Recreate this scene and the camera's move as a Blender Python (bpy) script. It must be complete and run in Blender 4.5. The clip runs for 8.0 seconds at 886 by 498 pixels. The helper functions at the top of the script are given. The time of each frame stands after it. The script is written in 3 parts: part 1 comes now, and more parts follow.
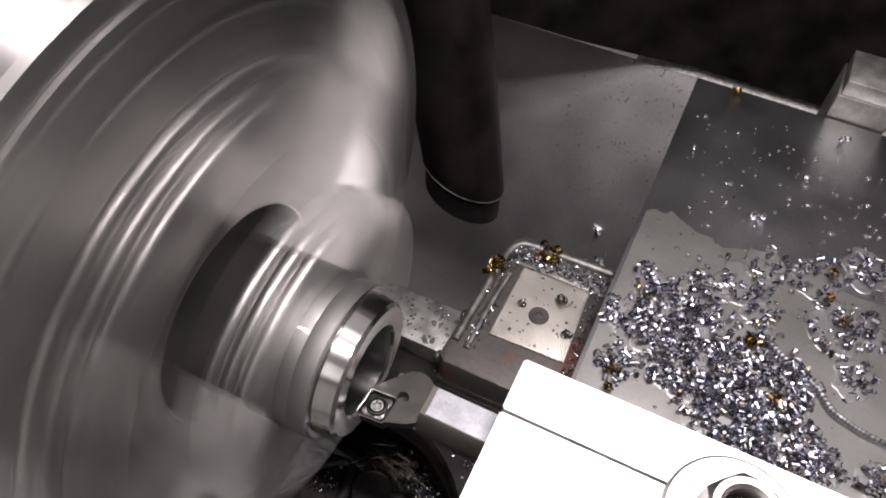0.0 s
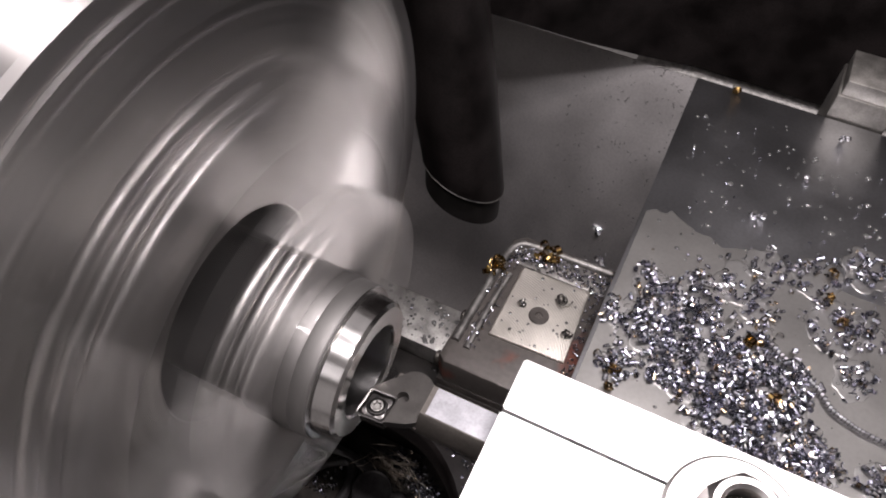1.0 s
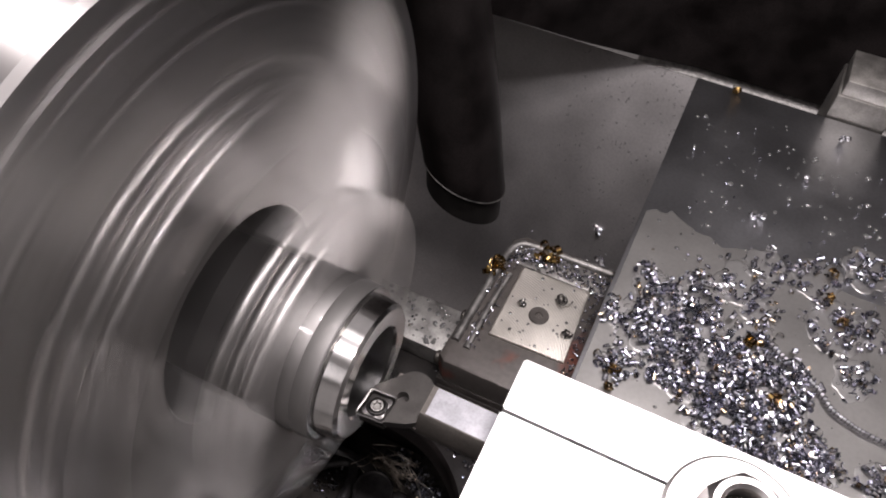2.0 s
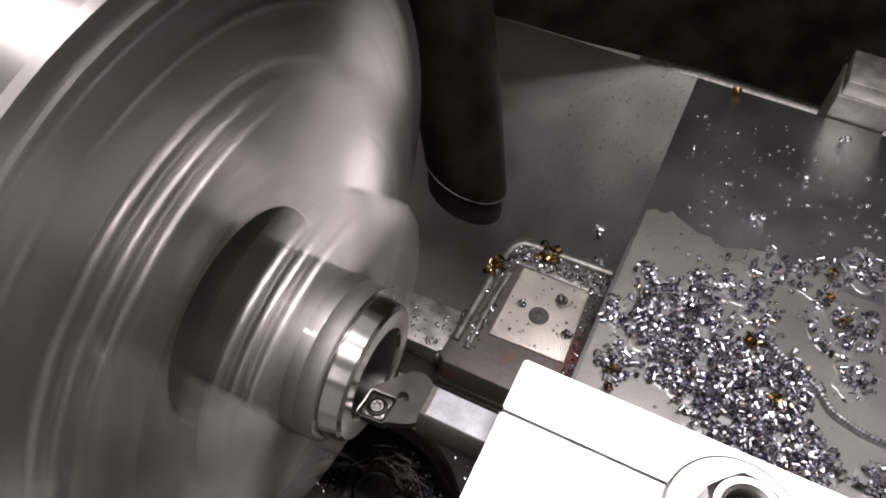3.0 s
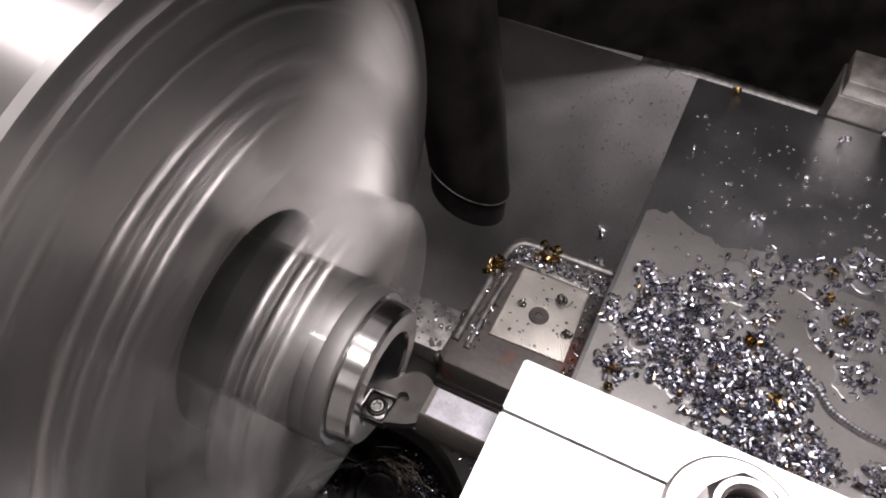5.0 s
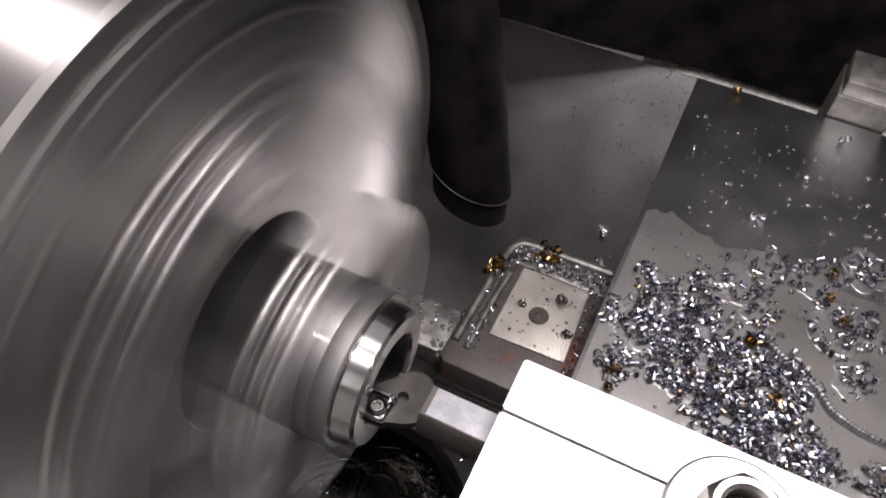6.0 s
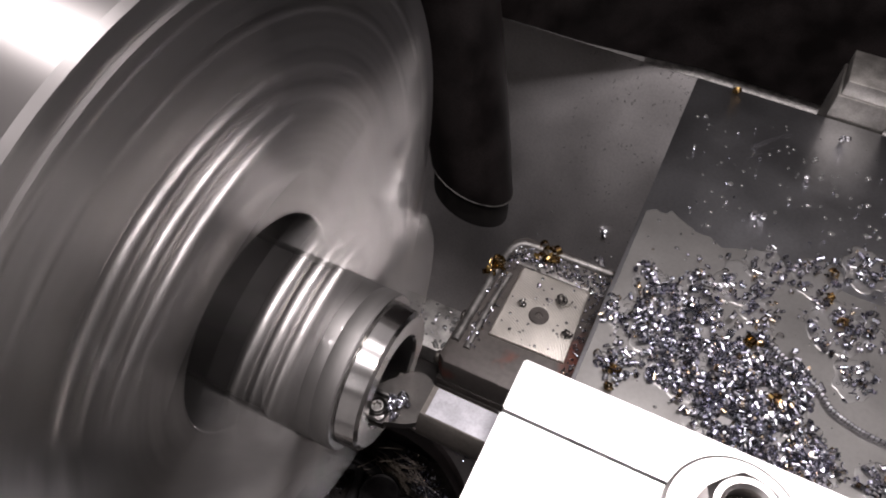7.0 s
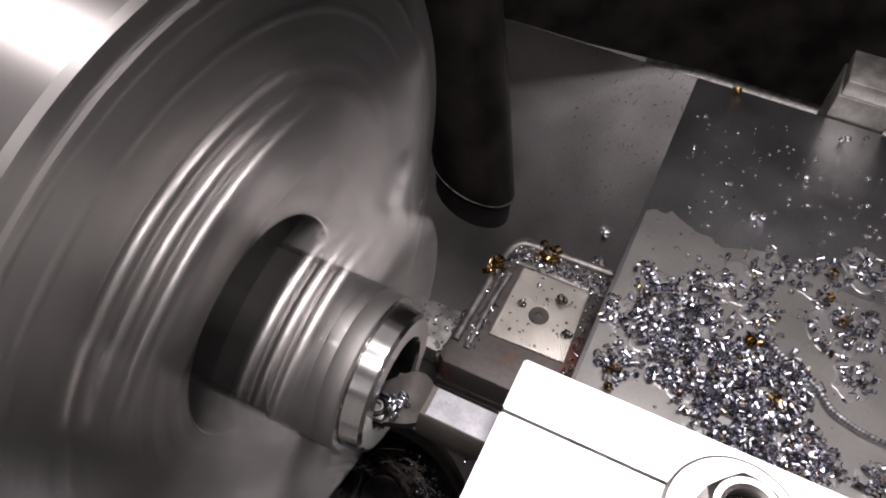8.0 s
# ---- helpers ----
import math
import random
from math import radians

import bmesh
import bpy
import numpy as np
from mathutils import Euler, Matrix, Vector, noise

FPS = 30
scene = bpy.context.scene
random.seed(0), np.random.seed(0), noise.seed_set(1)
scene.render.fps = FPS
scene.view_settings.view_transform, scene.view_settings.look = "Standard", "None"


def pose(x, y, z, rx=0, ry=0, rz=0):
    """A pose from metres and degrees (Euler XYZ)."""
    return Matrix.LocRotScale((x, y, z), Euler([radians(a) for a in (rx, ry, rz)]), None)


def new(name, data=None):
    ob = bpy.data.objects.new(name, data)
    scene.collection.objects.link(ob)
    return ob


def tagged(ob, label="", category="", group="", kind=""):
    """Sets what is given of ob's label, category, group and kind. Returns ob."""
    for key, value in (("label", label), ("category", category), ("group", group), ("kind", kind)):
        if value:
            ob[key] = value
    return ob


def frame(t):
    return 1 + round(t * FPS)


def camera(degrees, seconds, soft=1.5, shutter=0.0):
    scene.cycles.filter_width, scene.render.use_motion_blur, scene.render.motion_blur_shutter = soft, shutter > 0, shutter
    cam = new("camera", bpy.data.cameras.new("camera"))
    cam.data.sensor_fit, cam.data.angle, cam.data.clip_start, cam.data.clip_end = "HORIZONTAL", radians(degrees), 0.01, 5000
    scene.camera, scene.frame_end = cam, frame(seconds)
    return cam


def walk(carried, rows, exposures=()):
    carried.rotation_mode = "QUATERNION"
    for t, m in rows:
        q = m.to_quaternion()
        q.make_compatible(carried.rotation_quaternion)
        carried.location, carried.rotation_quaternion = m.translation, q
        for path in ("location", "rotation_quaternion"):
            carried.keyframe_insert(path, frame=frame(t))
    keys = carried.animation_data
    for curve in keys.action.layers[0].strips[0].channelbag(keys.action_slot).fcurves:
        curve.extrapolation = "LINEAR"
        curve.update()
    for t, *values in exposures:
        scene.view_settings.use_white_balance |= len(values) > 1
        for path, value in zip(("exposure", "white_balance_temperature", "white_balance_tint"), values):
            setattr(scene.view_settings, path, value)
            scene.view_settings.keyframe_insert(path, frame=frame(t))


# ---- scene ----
cam = camera(61.37, 8.0, soft=1.95, shutter=1.0)
EYE = pose(0.0633, -0.0864, 0.2117, 35.82, -0.90, 25.87)
walk(cam, [(0.0, EYE), (8.0, EYE)], exposures=[(0.0, 0.44), (2.0, 0.36), (4.0, 0.26), (8.0, 0.17)])

# ---- world and light: twin machine lamps over the lathe, ceiling panels added out of sight ----
world = bpy.data.worlds.new("workshop_air")
scene.world = world
world.use_nodes = True
world.node_tree.nodes["Background"].inputs[0].default_value = (0.75, 0.80, 0.90, 1)
world.node_tree.nodes["Background"].inputs[1].default_value = 0.05


def tube_lamp(name, place, length, width, watts, colour=(1.0, 0.915, 0.935)):
    data = bpy.data.lights.new(name, "AREA")
    data.shape, data.size, data.size_y, data.energy, data.color = "RECTANGLE", length, width, watts, colour
    ob = new(name, data)
    ob.matrix_world = place
    return ob


tube_lamp("lamp_rear", pose(0.20, 0.175, 0.76, 0, 11, 0), 0.22, 0.06, 5.5)
tube_lamp("lamp_front", pose(0.05, -0.125, 0.76), 0.22, 0.06, 4.3)
# unseen panels added to fill the chuck face, the pit and the reflections
tube_lamp("added_ceiling_light", pose(1.5, -0.55, 1.66), 0.25, 1.6, 3)
tube_lamp("added_ceiling_light", pose(-1.0, -1.75, 1.66), 1.6, 1.2, 13)
tube_lamp("added_ceiling_light", pose(0.35, 1.50, 1.66), 1.9, 1.2, 1.6)
tube_lamp("added_ceiling_light", pose(-1.62, 0.60, 1.66), 0.9, 0.25, 24)

# ---- materials ----


def material(name, base, rough=0.4, metal=0.0, vary=0.15, scale=60.0, fine=900.0, bump=0.05, rough_vary=0.1,
             stretch=(1, 1, 1), tint=None, coat=0.0, aniso=0.0, radial="", edge=(0.36, 0.64)):
    """A surface with stains at one scale and grain at another, in metres of its object."""
    m = bpy.data.materials.new(name)
    m.use_nodes = True
    n, l = m.node_tree.nodes, m.node_tree.links
    b = n["Principled BSDF"]
    co = n.new("ShaderNodeTexCoord")
    mp = n.new("ShaderNodeMapping")
    mp.inputs["Scale"].default_value = stretch
    l.new(co.outputs["Object"], mp.inputs[0])
    big, small = n.new("ShaderNodeTexNoise"), n.new("ShaderNodeTexNoise")
    big.inputs["Scale"].default_value, big.inputs["Detail"].default_value = scale, 4
    small.inputs["Scale"].default_value, small.inputs["Detail"].default_value = fine, 3
    l.new(mp.outputs[0], big.inputs["Vector"])
    l.new(mp.outputs[0], small.inputs["Vector"])
    ramp = n.new("ShaderNodeValToRGB")
    dark = tint or tuple(c * (1 - 2.2 * vary) for c in base)
    ramp.color_ramp.elements[0].position, ramp.color_ramp.elements[0].color = edge[0], (*dark, 1)
    ramp.color_ramp.elements[1].position, ramp.color_ramp.elements[1].color = edge[1], (*base, 1)
    l.new(big.outputs["Fac"], ramp.inputs[0])
    mix = n.new("ShaderNodeMix")
    mix.data_type, mix.blend_type = "RGBA", "MULTIPLY"
    mix.inputs[0].default_value = min(1.0, vary * 2.5)
    l.new(ramp.outputs[0], mix.inputs["A"])
    grey = n.new("ShaderNodeValToRGB")
    grey.color_ramp.elements[0].position, grey.color_ramp.elements[0].color = 0.3, (0.55, 0.55, 0.55, 1)
    grey.color_ramp.elements[1].position, grey.color_ramp.elements[1].color = 0.6, (1, 1, 1, 1)
    l.new(small.outputs["Fac"], grey.inputs[0])
    l.new(grey.outputs[0], mix.inputs["B"])
    l.new(mix.outputs["Result"], b.inputs["Base Color"])
    rr = n.new("ShaderNodeMapRange")
    rr.inputs["To Min"].default_value, rr.inputs["To Max"].default_value = max(0.02, rough - rough_vary), rough + rough_vary
    l.new(big.outputs["Fac"], rr.inputs[0])
    l.new(rr.outputs[0], b.inputs["Roughness"])
    b.inputs["Metallic"].default_value = metal
    b.inputs["Coat Weight"].default_value, b.inputs["Coat Roughness"].default_value = coat, 0.06
    if bump:
        bp = n.new("ShaderNodeBump")
        bp.inputs["Strength"].default_value, bp.inputs["Distance"].default_value = bump, 0.0006
        l.new(small.outputs["Fac"], bp.inputs["Height"])
        l.new(bp.outputs[0], b.inputs["Normal"])
    if aniso:
        tg = n.new("ShaderNodeTangent")
        tg.direction_type, tg.axis = "RADIAL", radial
        l.new(tg.outputs[0], b.inputs["Tangent"])
        b.inputs["Anisotropic"].default_value, b.inputs["Anisotropic Rotation"].default_value = aniso, 0.25
    return m


M_face = material("turned_chuck_steel", (0.31, 0.299, 0.293), 0.31, 1, 0.10, 40, 300, 0.03, 0.05, aniso=0.6, radial="X")
M_jaw = material("hardened_jaw_steel", (0.55, 0.535, 0.523), 0.40, 1, 0.12, 60, 500, 0.04, 0.05)
M_serr = material("polished_jaw_serration", (0.49, 0.476, 0.463), 0.38, 1, 0.12, 60, 500, 0.04, 0.04)
M_jaw_dark = material("dark_jaw_steel", (0.034, 0.032, 0.031), 0.48, 0.6, 0.15, 80, 700, 0.05, 0.06)
M_work = material("turned_workpiece_steel", (0.25, 0.242, 0.236), 0.55, 1, 0.06, 50, 700, 0.02, 0.05, stretch=(6, 0.4, 0.4), coat=0.35)
M_band = material("lighter_sleeve_band", (0.31, 0.302, 0.294), 0.55, 1, 0.05, 60, 800, 0.02, 0.05, stretch=(6, 0.4, 0.4), coat=0.25)
# near black with weak sheen: shade from the jaws is put into the colour
M_stock = material("shaded_stock_black", (0.010, 0.0094, 0.009), 0.6, 0, 0.2, 120, 900, 0.10)
M_stock.node_tree.nodes["Principled BSDF"].inputs["Specular IOR Level"].default_value = 0.15
M_ring = material("polished_turned_steel", (0.74, 0.73, 0.72), 0.19, 1, 0.05, 80, 900, 0.02, 0.03, stretch=(6, 0.4, 0.4), aniso=0.5, radial="X")
M_slide = material("oily_ground_slide_steel", (0.55, 0.555, 0.575), 0.33, 1, 0.10, 22, 500, 0.04, 0.06, stretch=(1, 1, 1))
M_alu = material("milled_light_aluminium", (0.90, 0.89, 0.88), 0.42, 1, 0.03, 60, 700, 0.03, 0.05)
M_zinc = material("zinc_plated_steel", (0.58, 0.56, 0.55), 0.32, 1, 0.05, 120, 900, 0.02, 0.06)
M_bar = material("blackened_bar_steel", (0.13, 0.12, 0.11), 0.38, 1, 0.12, 90, 900, 0.05, 0.08)
M_flat = material("ground_bar_flat", (0.33, 0.33, 0.35), 0.48, 1, 0.12, 180, 1200, 0.05, 0.06)
M_head = material("bead_blasted_head_steel", (0.060, 0.057, 0.054), 0.40, 1, 0.08, 200, 1500, 0.06, 0.06)
M_insert = material("uncoated_insert_cermet", (0.11, 0.106, 0.103), 0.32, 1, 0.08, 300, 2000, 0.03, 0.06)
M_hole = material("oil_and_shade_black", (0.02, 0.018, 0.017), 0.5, 0, 0.2, 100, 900, 0.05)
M_black = material("black_oily_guard", (0.020, 0.0168, 0.0165), 0.38, 0, 0.3, 25, 600, 0.08, 0.15)
M_black.node_tree.nodes["Principled BSDF"].inputs["Specular IOR Level"].default_value = 0.15
M_pan = material("galvanised_oily_sheet", (0.78, 0.757, 0.752), 0.44, 1.0, 0.10, 16, 420, 0.04, 0.05, tint=(0.66, 0.64, 0.635))
M_way = material("ground_bed_way", (0.50, 0.49, 0.47), 0.46, 1, 0.20, 110, 800, 0.05, 0.10)
M_bracket = material("worn_machined_bracket", (0.40, 0.385, 0.36), 0.52, 1, 0.15, 90, 800, 0.05, 0.08)
M_cast = material("oily_cast_iron", (0.080, 0.070, 0.063), 0.42, 0.2, 0.25, 70, 700, 0.18, 0.15)
M_ledge = material("oil_black_cast_ledge", (0.020, 0.018, 0.017), 0.30, 0, 0.25, 60, 600, 0.12, 0.1)
M_rim = material("scraped_cast_rim", (0.27, 0.262, 0.25), 0.46, 0.8, 0.2, 120, 900, 0.2, 0.12)
M_red = material("worn_red_casting_paint", (0.088, 0.079, 0.073), 0.36, 0.3, 0.2, 30, 260, 0.10, 0.12, tint=(0.17, 0.048, 0.030), edge=(0.285, 0.395))
M_plate = material("milled_plate_steel", (0.62, 0.588, 0.535), 0.42, 1, 0.06, 90, 900, 0.03, 0.06)
M_chip = material("silver_steel_chip", (0.66, 0.67, 0.70), 0.24, 1, 0.12, 300, 1500, 0.04, 0.10)


def chip_tints(m):
    """Chips differ: bright, blued, dark and a few straw-coloured ones."""
    n, l = m.node_tree.nodes, m.node_tree.links
    geo, ramp, mix = n.new("ShaderNodeNewGeometry"), n.new("ShaderNodeValToRGB"), n.new("ShaderNodeMix")
    stops = [(0.0, (0.22, 0.23, 0.26)), (0.28, (0.38, 0.38, 0.47)), (0.55, (0.50, 0.50, 0.55)), (0.88, (0.80, 0.80, 0.82)), (0.93, (0.52, 0.44, 0.34)), (0.97, (0.40, 0.30, 0.20))]
    ramp.color_ramp.interpolation = "CONSTANT"
    for i, (at, c) in enumerate(stops):
        e = ramp.color_ramp.elements[i] if i < 2 else ramp.color_ramp.elements.new(at)
        e.position, e.color = at, (*c, 1)
    l.new(geo.outputs["Random Per Island"], ramp.inputs[0])
    l.new(ramp.outputs[0], n["Principled BSDF"].inputs["Base Color"])
    return m


chip_tints(M_chip)
M_gold = material("gold_tempered_chip", (0.52, 0.36, 0.13), 0.24, 1, 0.2, 300, 1500, 0.04, 0.08, tint=(0.16, 0.09, 0.05))
M_lip = material("bright_galvanised_edge", (0.80, 0.78, 0.75), 0.45, 0.1, 0.22, 140, 700, 0.15, 0.08)
M_coil = material("bright_coiled_steel", (0.88, 0.88, 0.92), 0.17, 1, 0.12, 300, 1500, 0.04, 0.08)
M_dull = material("dark_reflecting_curl", (0.20, 0.195, 0.19), 0.30, 1, 0.15, 300, 1500, 0.04, 0.08)
M_straw = material("straw_tinted_wire_swarf", (0.60, 0.53, 0.45), 0.36, 1, 0.2, 200, 900, 0.04, 0.08)
M_rubber = material("black_wet_rubber", (0.075, 0.070, 0.072), 0.17, 0, 0.2, 80, 700, 0.06, 0.1)
M_wall = material("pale_workshop_wall", (0.78, 0.77, 0.76), 0.8, 0, 0.06, 2, 60, 0.05)
M_floor = material("stained_concrete", (0.38, 0.37, 0.36), 0.7, 0, 0.15, 3, 80, 0.1)


M_drop = material("clear_coolant_drop", (0.17, 0.17, 0.168), 0.10, 0.4, 0.1, 200, 900, 0, 0.03, coat=0.6)
M_pool = material("coolant_wet_steel", (0.45, 0.444, 0.436), 0.36, 1, 0.06, 30, 400, 0.02, 0.06, coat=0.15)
M_film = material("coolant_filmed_steel", (0.335, 0.328, 0.317), 0.40, 1, 0.06, 30, 400, 0.02, 0.05)


# ---- building helpers ----


def part(name, bm, mat, parent=None, label="", smooth=35.0):
    me = bpy.data.meshes.new(name)
    bmesh.ops.recalc_face_normals(bm, faces=bm.faces)
    for e in bm.edges:
        e.smooth = len(e.link_faces) == 2 and e.calc_face_angle(0) < radians(smooth)
    for fc in bm.faces:
        fc.smooth = True
    bm.to_mesh(me)
    bm.free()
    me.materials.append(mat)
    ob = new(name, me)
    if parent is not None:
        ob.parent = parent
    if label:
        tagged(ob, label)
    return ob


def thing(name, label, category, group="", kind="", at=None):
    ob = new(name)
    ob.empty_display_size = 0.01
    if at is not None:
        ob.matrix_world = at
    return tagged(ob, label, category, group, kind)


def box(bm, x0, x1, y0, y1, z0, z1, bevel=0.0, seg=2):
    vs = [bm.verts.new((x, y, z)) for x in (x0, x1) for y in (y0, y1) for z in (z0, z1)]
    fs = [bm.faces.new([vs[i] for i in q]) for q in ((0, 1, 3, 2), (4, 6, 7, 5), (0, 4, 5, 1), (2, 3, 7, 6), (0, 2, 6, 4), (1, 5, 7, 3))]
    if bevel:
        es = list({e for f in fs for e in f.edges})
        bmesh.ops.bevel(bm, geom=es, offset=bevel, segments=seg, profile=0.5, affect="EDGES")
    return bm


def boxed(*a, **k):
    return box(bmesh.new(), *a, **k)


def lathe(profile, n=96, close=True):
    """A body of revolution about x, from pairs (x, radius)."""
    bm = bmesh.new()
    rings = []
    for x, r in profile:
        if r < 1e-6:
            rings.append([bm.verts.new((x, 0, 0))])
        else:
            rings.append([bm.verts.new((x, r * math.cos(2 * math.pi * i / n), r * math.sin(2 * math.pi * i / n))) for i in range(n)])
    for a, b in zip(rings, rings[1:]):
        for i in range(n):
            j = (i + 1) % n
            q = [a[i % len(a)], a[j % len(a)], b[j % len(b)], b[i % len(b)]]
            q = list(dict.fromkeys(q))
            if len(q) > 2:
                bm.faces.new(q)
    return bm


def turned(profile, m, n=48):
    """lathe() stood on m."""
    bm = lathe(profile, n)
    bmesh.ops.transform(bm, matrix=m, verts=bm.verts)
    return bm


UP = pose(0, 0, 0, 0, -90, 0)


def prism(outline, z0, z1, bevel=0.0, seg=2):
    """An outline in plan, raised from z0 to z1."""
    bm = bmesh.new()
    lo = [bm.verts.new((x, y, z0)) for x, y in outline]
    hi = [bm.verts.new((x, y, z1)) for x, y in outline]
    bm.faces.new(lo[::-1])
    top = bm.faces.new(hi)
    k = len(lo)
    for i in range(k):
        bm.faces.new((lo[i], lo[(i + 1) % k], hi[(i + 1) % k], hi[i]))
    if bevel:
        bmesh.ops.bevel(bm, geom=list(top.edges), offset=bevel, segments=seg, profile=0.5, affect="EDGES")
    return bm


def sweep(points, radius, n=10):
    """A round bar or hose along points, closed at both ends."""
    bm = bmesh.new()
    pts = [Vector(p) for p in points]
    rings = []
    side = Vector((0.3, 0.2, 0.93))
    for i, p in enumerate(pts):
        d = (pts[min(i + 1, len(pts) - 1)] - pts[max(i - 1, 0)]).normalized()
        u = side.cross(d).normalized()
        w = d.cross(u)
        rings.append([bm.verts.new(p + radius * (math.cos(2 * math.pi * k / n) * u + math.sin(2 * math.pi * k / n) * w)) for k in range(n)])
    for a, b in zip(rings, rings[1:]):
        for k in range(n):
            bm.faces.new((a[k], a[(k + 1) % n], b[(k + 1) % n], b[k]))
    bm.faces.new(rings[0][::-1])
    bm.faces.new(rings[-1])
    return bm


def smooth_line(knots, steps=8):
    """Points along a Catmull-Rom curve through the knots."""
    k = [Vector(p) for p in knots]
    k = [2 * k[0] - k[1]] + k + [2 * k[-1] - k[-2]]
    out = []
    for a, b, c, d in zip(k, k[1:], k[2:], k[3:]):
        for i in range(steps):
            t = i / steps
            out.append(0.5 * (2 * b + (c - a) * t + (2 * a - 5 * b + 4 * c - d) * t * t + (3 * b - a - 3 * c + d) * t ** 3))
    return out + [k[-2]]


rng = random.Random(7)


def curl(bm, m, radius, width, turns, pitch, thick=0.00022, seg=None):
    """One curled ribbon of swarf, with thickness."""
    seg = seg or max(5, int(turns * 11))
    prev = None
    for i in range(seg + 1):
        a = 2 * math.pi * turns * i / seg
        r = radius * (1 + 0.18 * i / seg)
        z = pitch * turns * i / seg
        ca, sa = math.cos(a), math.sin(a)
        vs = [bm.verts.new(m @ Vector((rr * ca, rr * sa, z + zz))) for rr, zz in ((r, -width / 2), (r, width / 2), (r + thick, width / 2), (r + thick, -width / 2))]
        if prev:
            for q in range(4):
                bm.faces.new((prev[q], prev[(q + 1) % 4], vs[(q + 1) % 4], vs[q]))
        else:
            bm.faces.new(vs[::-1])
        prev = vs
    bm.faces.new(prev)


def chip_pose(x, y, z):
    return pose(x, y, z, rng.uniform(0, 360), rng.uniform(0, 360), rng.uniform(0, 360))


# ---- room ----
def room():
    tagged(part("floor", boxed(-3.0, 3.0, -3.0, 3.0, -1.25, -1.15), M_floor), "stained grey concrete workshop floor", "floor", kind="structure")
    tagged(part("ceiling", boxed(-3.0, 3.0, -3.0, 3.0, 1.70, 1.80), M_wall), "plain grey workshop ceiling", "ceiling", kind="structure")
    for nm, b in (("wall_north", (-3, 3, 3.0, 3.1)), ("wall_south", (-3, 3, -3.1, -3.0)), ("wall_east", (3.0, 3.1, -3, 3)), ("wall_west", (-3.1, -3.0, -3, 3))):
        tagged(part(nm, boxed(*b, -1.15, 1.70), M_wall), "plain grey workshop wall", "wall", kind="structure")


# ---- lathe: what stays with the headstock ----
def chuck():
    t = thing("lathe_chuck", "big turned steel three-jaw chuck spinning on the lathe spindle", "chuck")
    # shallow turned rings on the face
    waves = []
    for i in range(160):
        r = 0.1230 - 0.0843 * i / 159
        h = 0.00006 * math.sin(r * 6283 / 8.5) * (0.4 + 0.6 * math.sin(r * 170)) + 0.000012 * math.sin(r * 6283 / 3.1 + 40 * r)
        for bead in (0.1135, 0.1020):
            h += 0.00019 * max(0.0, 1 - ((r - bead) / 0.0016) ** 2)
        waves.append((-0.0476 + h, r))
    prof = [(-0.30, 0.05), (-0.19, 0.05), (-0.19, 0.1235), (-0.188, 0.125), (-0.137, 0.125), (-0.135, 0.1235), (-0.131, 0.1235), (-0.129, 0.125),
            (-0.0490, 0.1255), (-0.0475, 0.1240), *waves,
            (-0.0475, 0.0384), (-0.0479, 0.0380)]
    part("body", lathe(prof, 128), M_face, t)
    # bore wall near black: the shade down the bore is in its colour
    part("bore", lathe([(-0.0479, 0.0380), (-0.075, 0.0378), (-0.16, 0.0378), (-0.16, 0.0)], 96), M_hole, t, "oily through bore with its shade coloured near black")
    # stepped jaw: radius and height, from its outer foot inwards
    def ridge(r, x, w):
        return [(r - 0.0013, x), (r - 0.0006, x + 0.14 * w), (r - 0.00018, x + 0.32 * w), (r, x + 0.5 * w), (r - 0.00018, x + 0.68 * w), (r - 0.0006, x + 0.86 * w), (r - 0.0013, x + w)]
    top = [(0.1180, -0.060), (0.1180, -0.0472), (0.1172, -0.0464), (0.0900, -0.0463), (0.0888, -0.0462),
           *ridge(0.0897, -0.0460, 0.0046), *ridge(0.0876, -0.0409, 0.0044), *ridge(0.0860, -0.0360, 0.0044), (0.0830, -0.0310), (0.0692, -0.0310), (0.0682, -0.0318), (0.0678, -0.0335), (0.0535, -0.0335), (0.0520, -0.0330), (0.0516, -0.0272),
           *ridge(0.0531, -0.0268, 0.0049), *ridge(0.0531, -0.0215, 0.0049), *ridge(0.0531, -0.0162, 0.0046), (0.0505, -0.0112), (0.0480, -0.0114), (0.0300, -0.0166), (0.0275, -0.0176),
           (0.0266, -0.0190), (0.0266, -0.125), (0.060, -0.125)]
    bm = bmesh.new()
    k = 10
    cols = []
    for r, x in top:
        w = min(0.0128, 0.40 * r)
        col = []
        for i in range(k + 1):
            s = w * (2 * i / k - 1)
            col.append(bm.verts.new((x, s, math.sqrt(r * r - s * s))))
        cols.append(col)
    for a, b in zip(cols, cols[1:] + cols[:1]):
        lead, lag = a[0].co, b[0].co
        r0, r1 = math.hypot(lead.y, lead.z), math.hypot(lag.y, lag.z)
        deep, high, low = min(lead.x, lag.x), max(lead.x, lag.x), min(r0, r1)
        bright = 0.0840 < low < 0.0905 and high < -0.0314 or 0.0513 < low < 0.0535 and deep > -0.0270
        # low faces between the jaw's steps are coloured near black
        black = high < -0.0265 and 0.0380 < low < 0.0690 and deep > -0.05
        for i in range(k):
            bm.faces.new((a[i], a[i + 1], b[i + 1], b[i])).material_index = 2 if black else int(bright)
    for i in (0, k):
        bm.faces.new([c[i] for c in cols])
    bmesh.ops.triangulate(bm, faces=[f for f in bm.faces if len(f.verts) > 4])
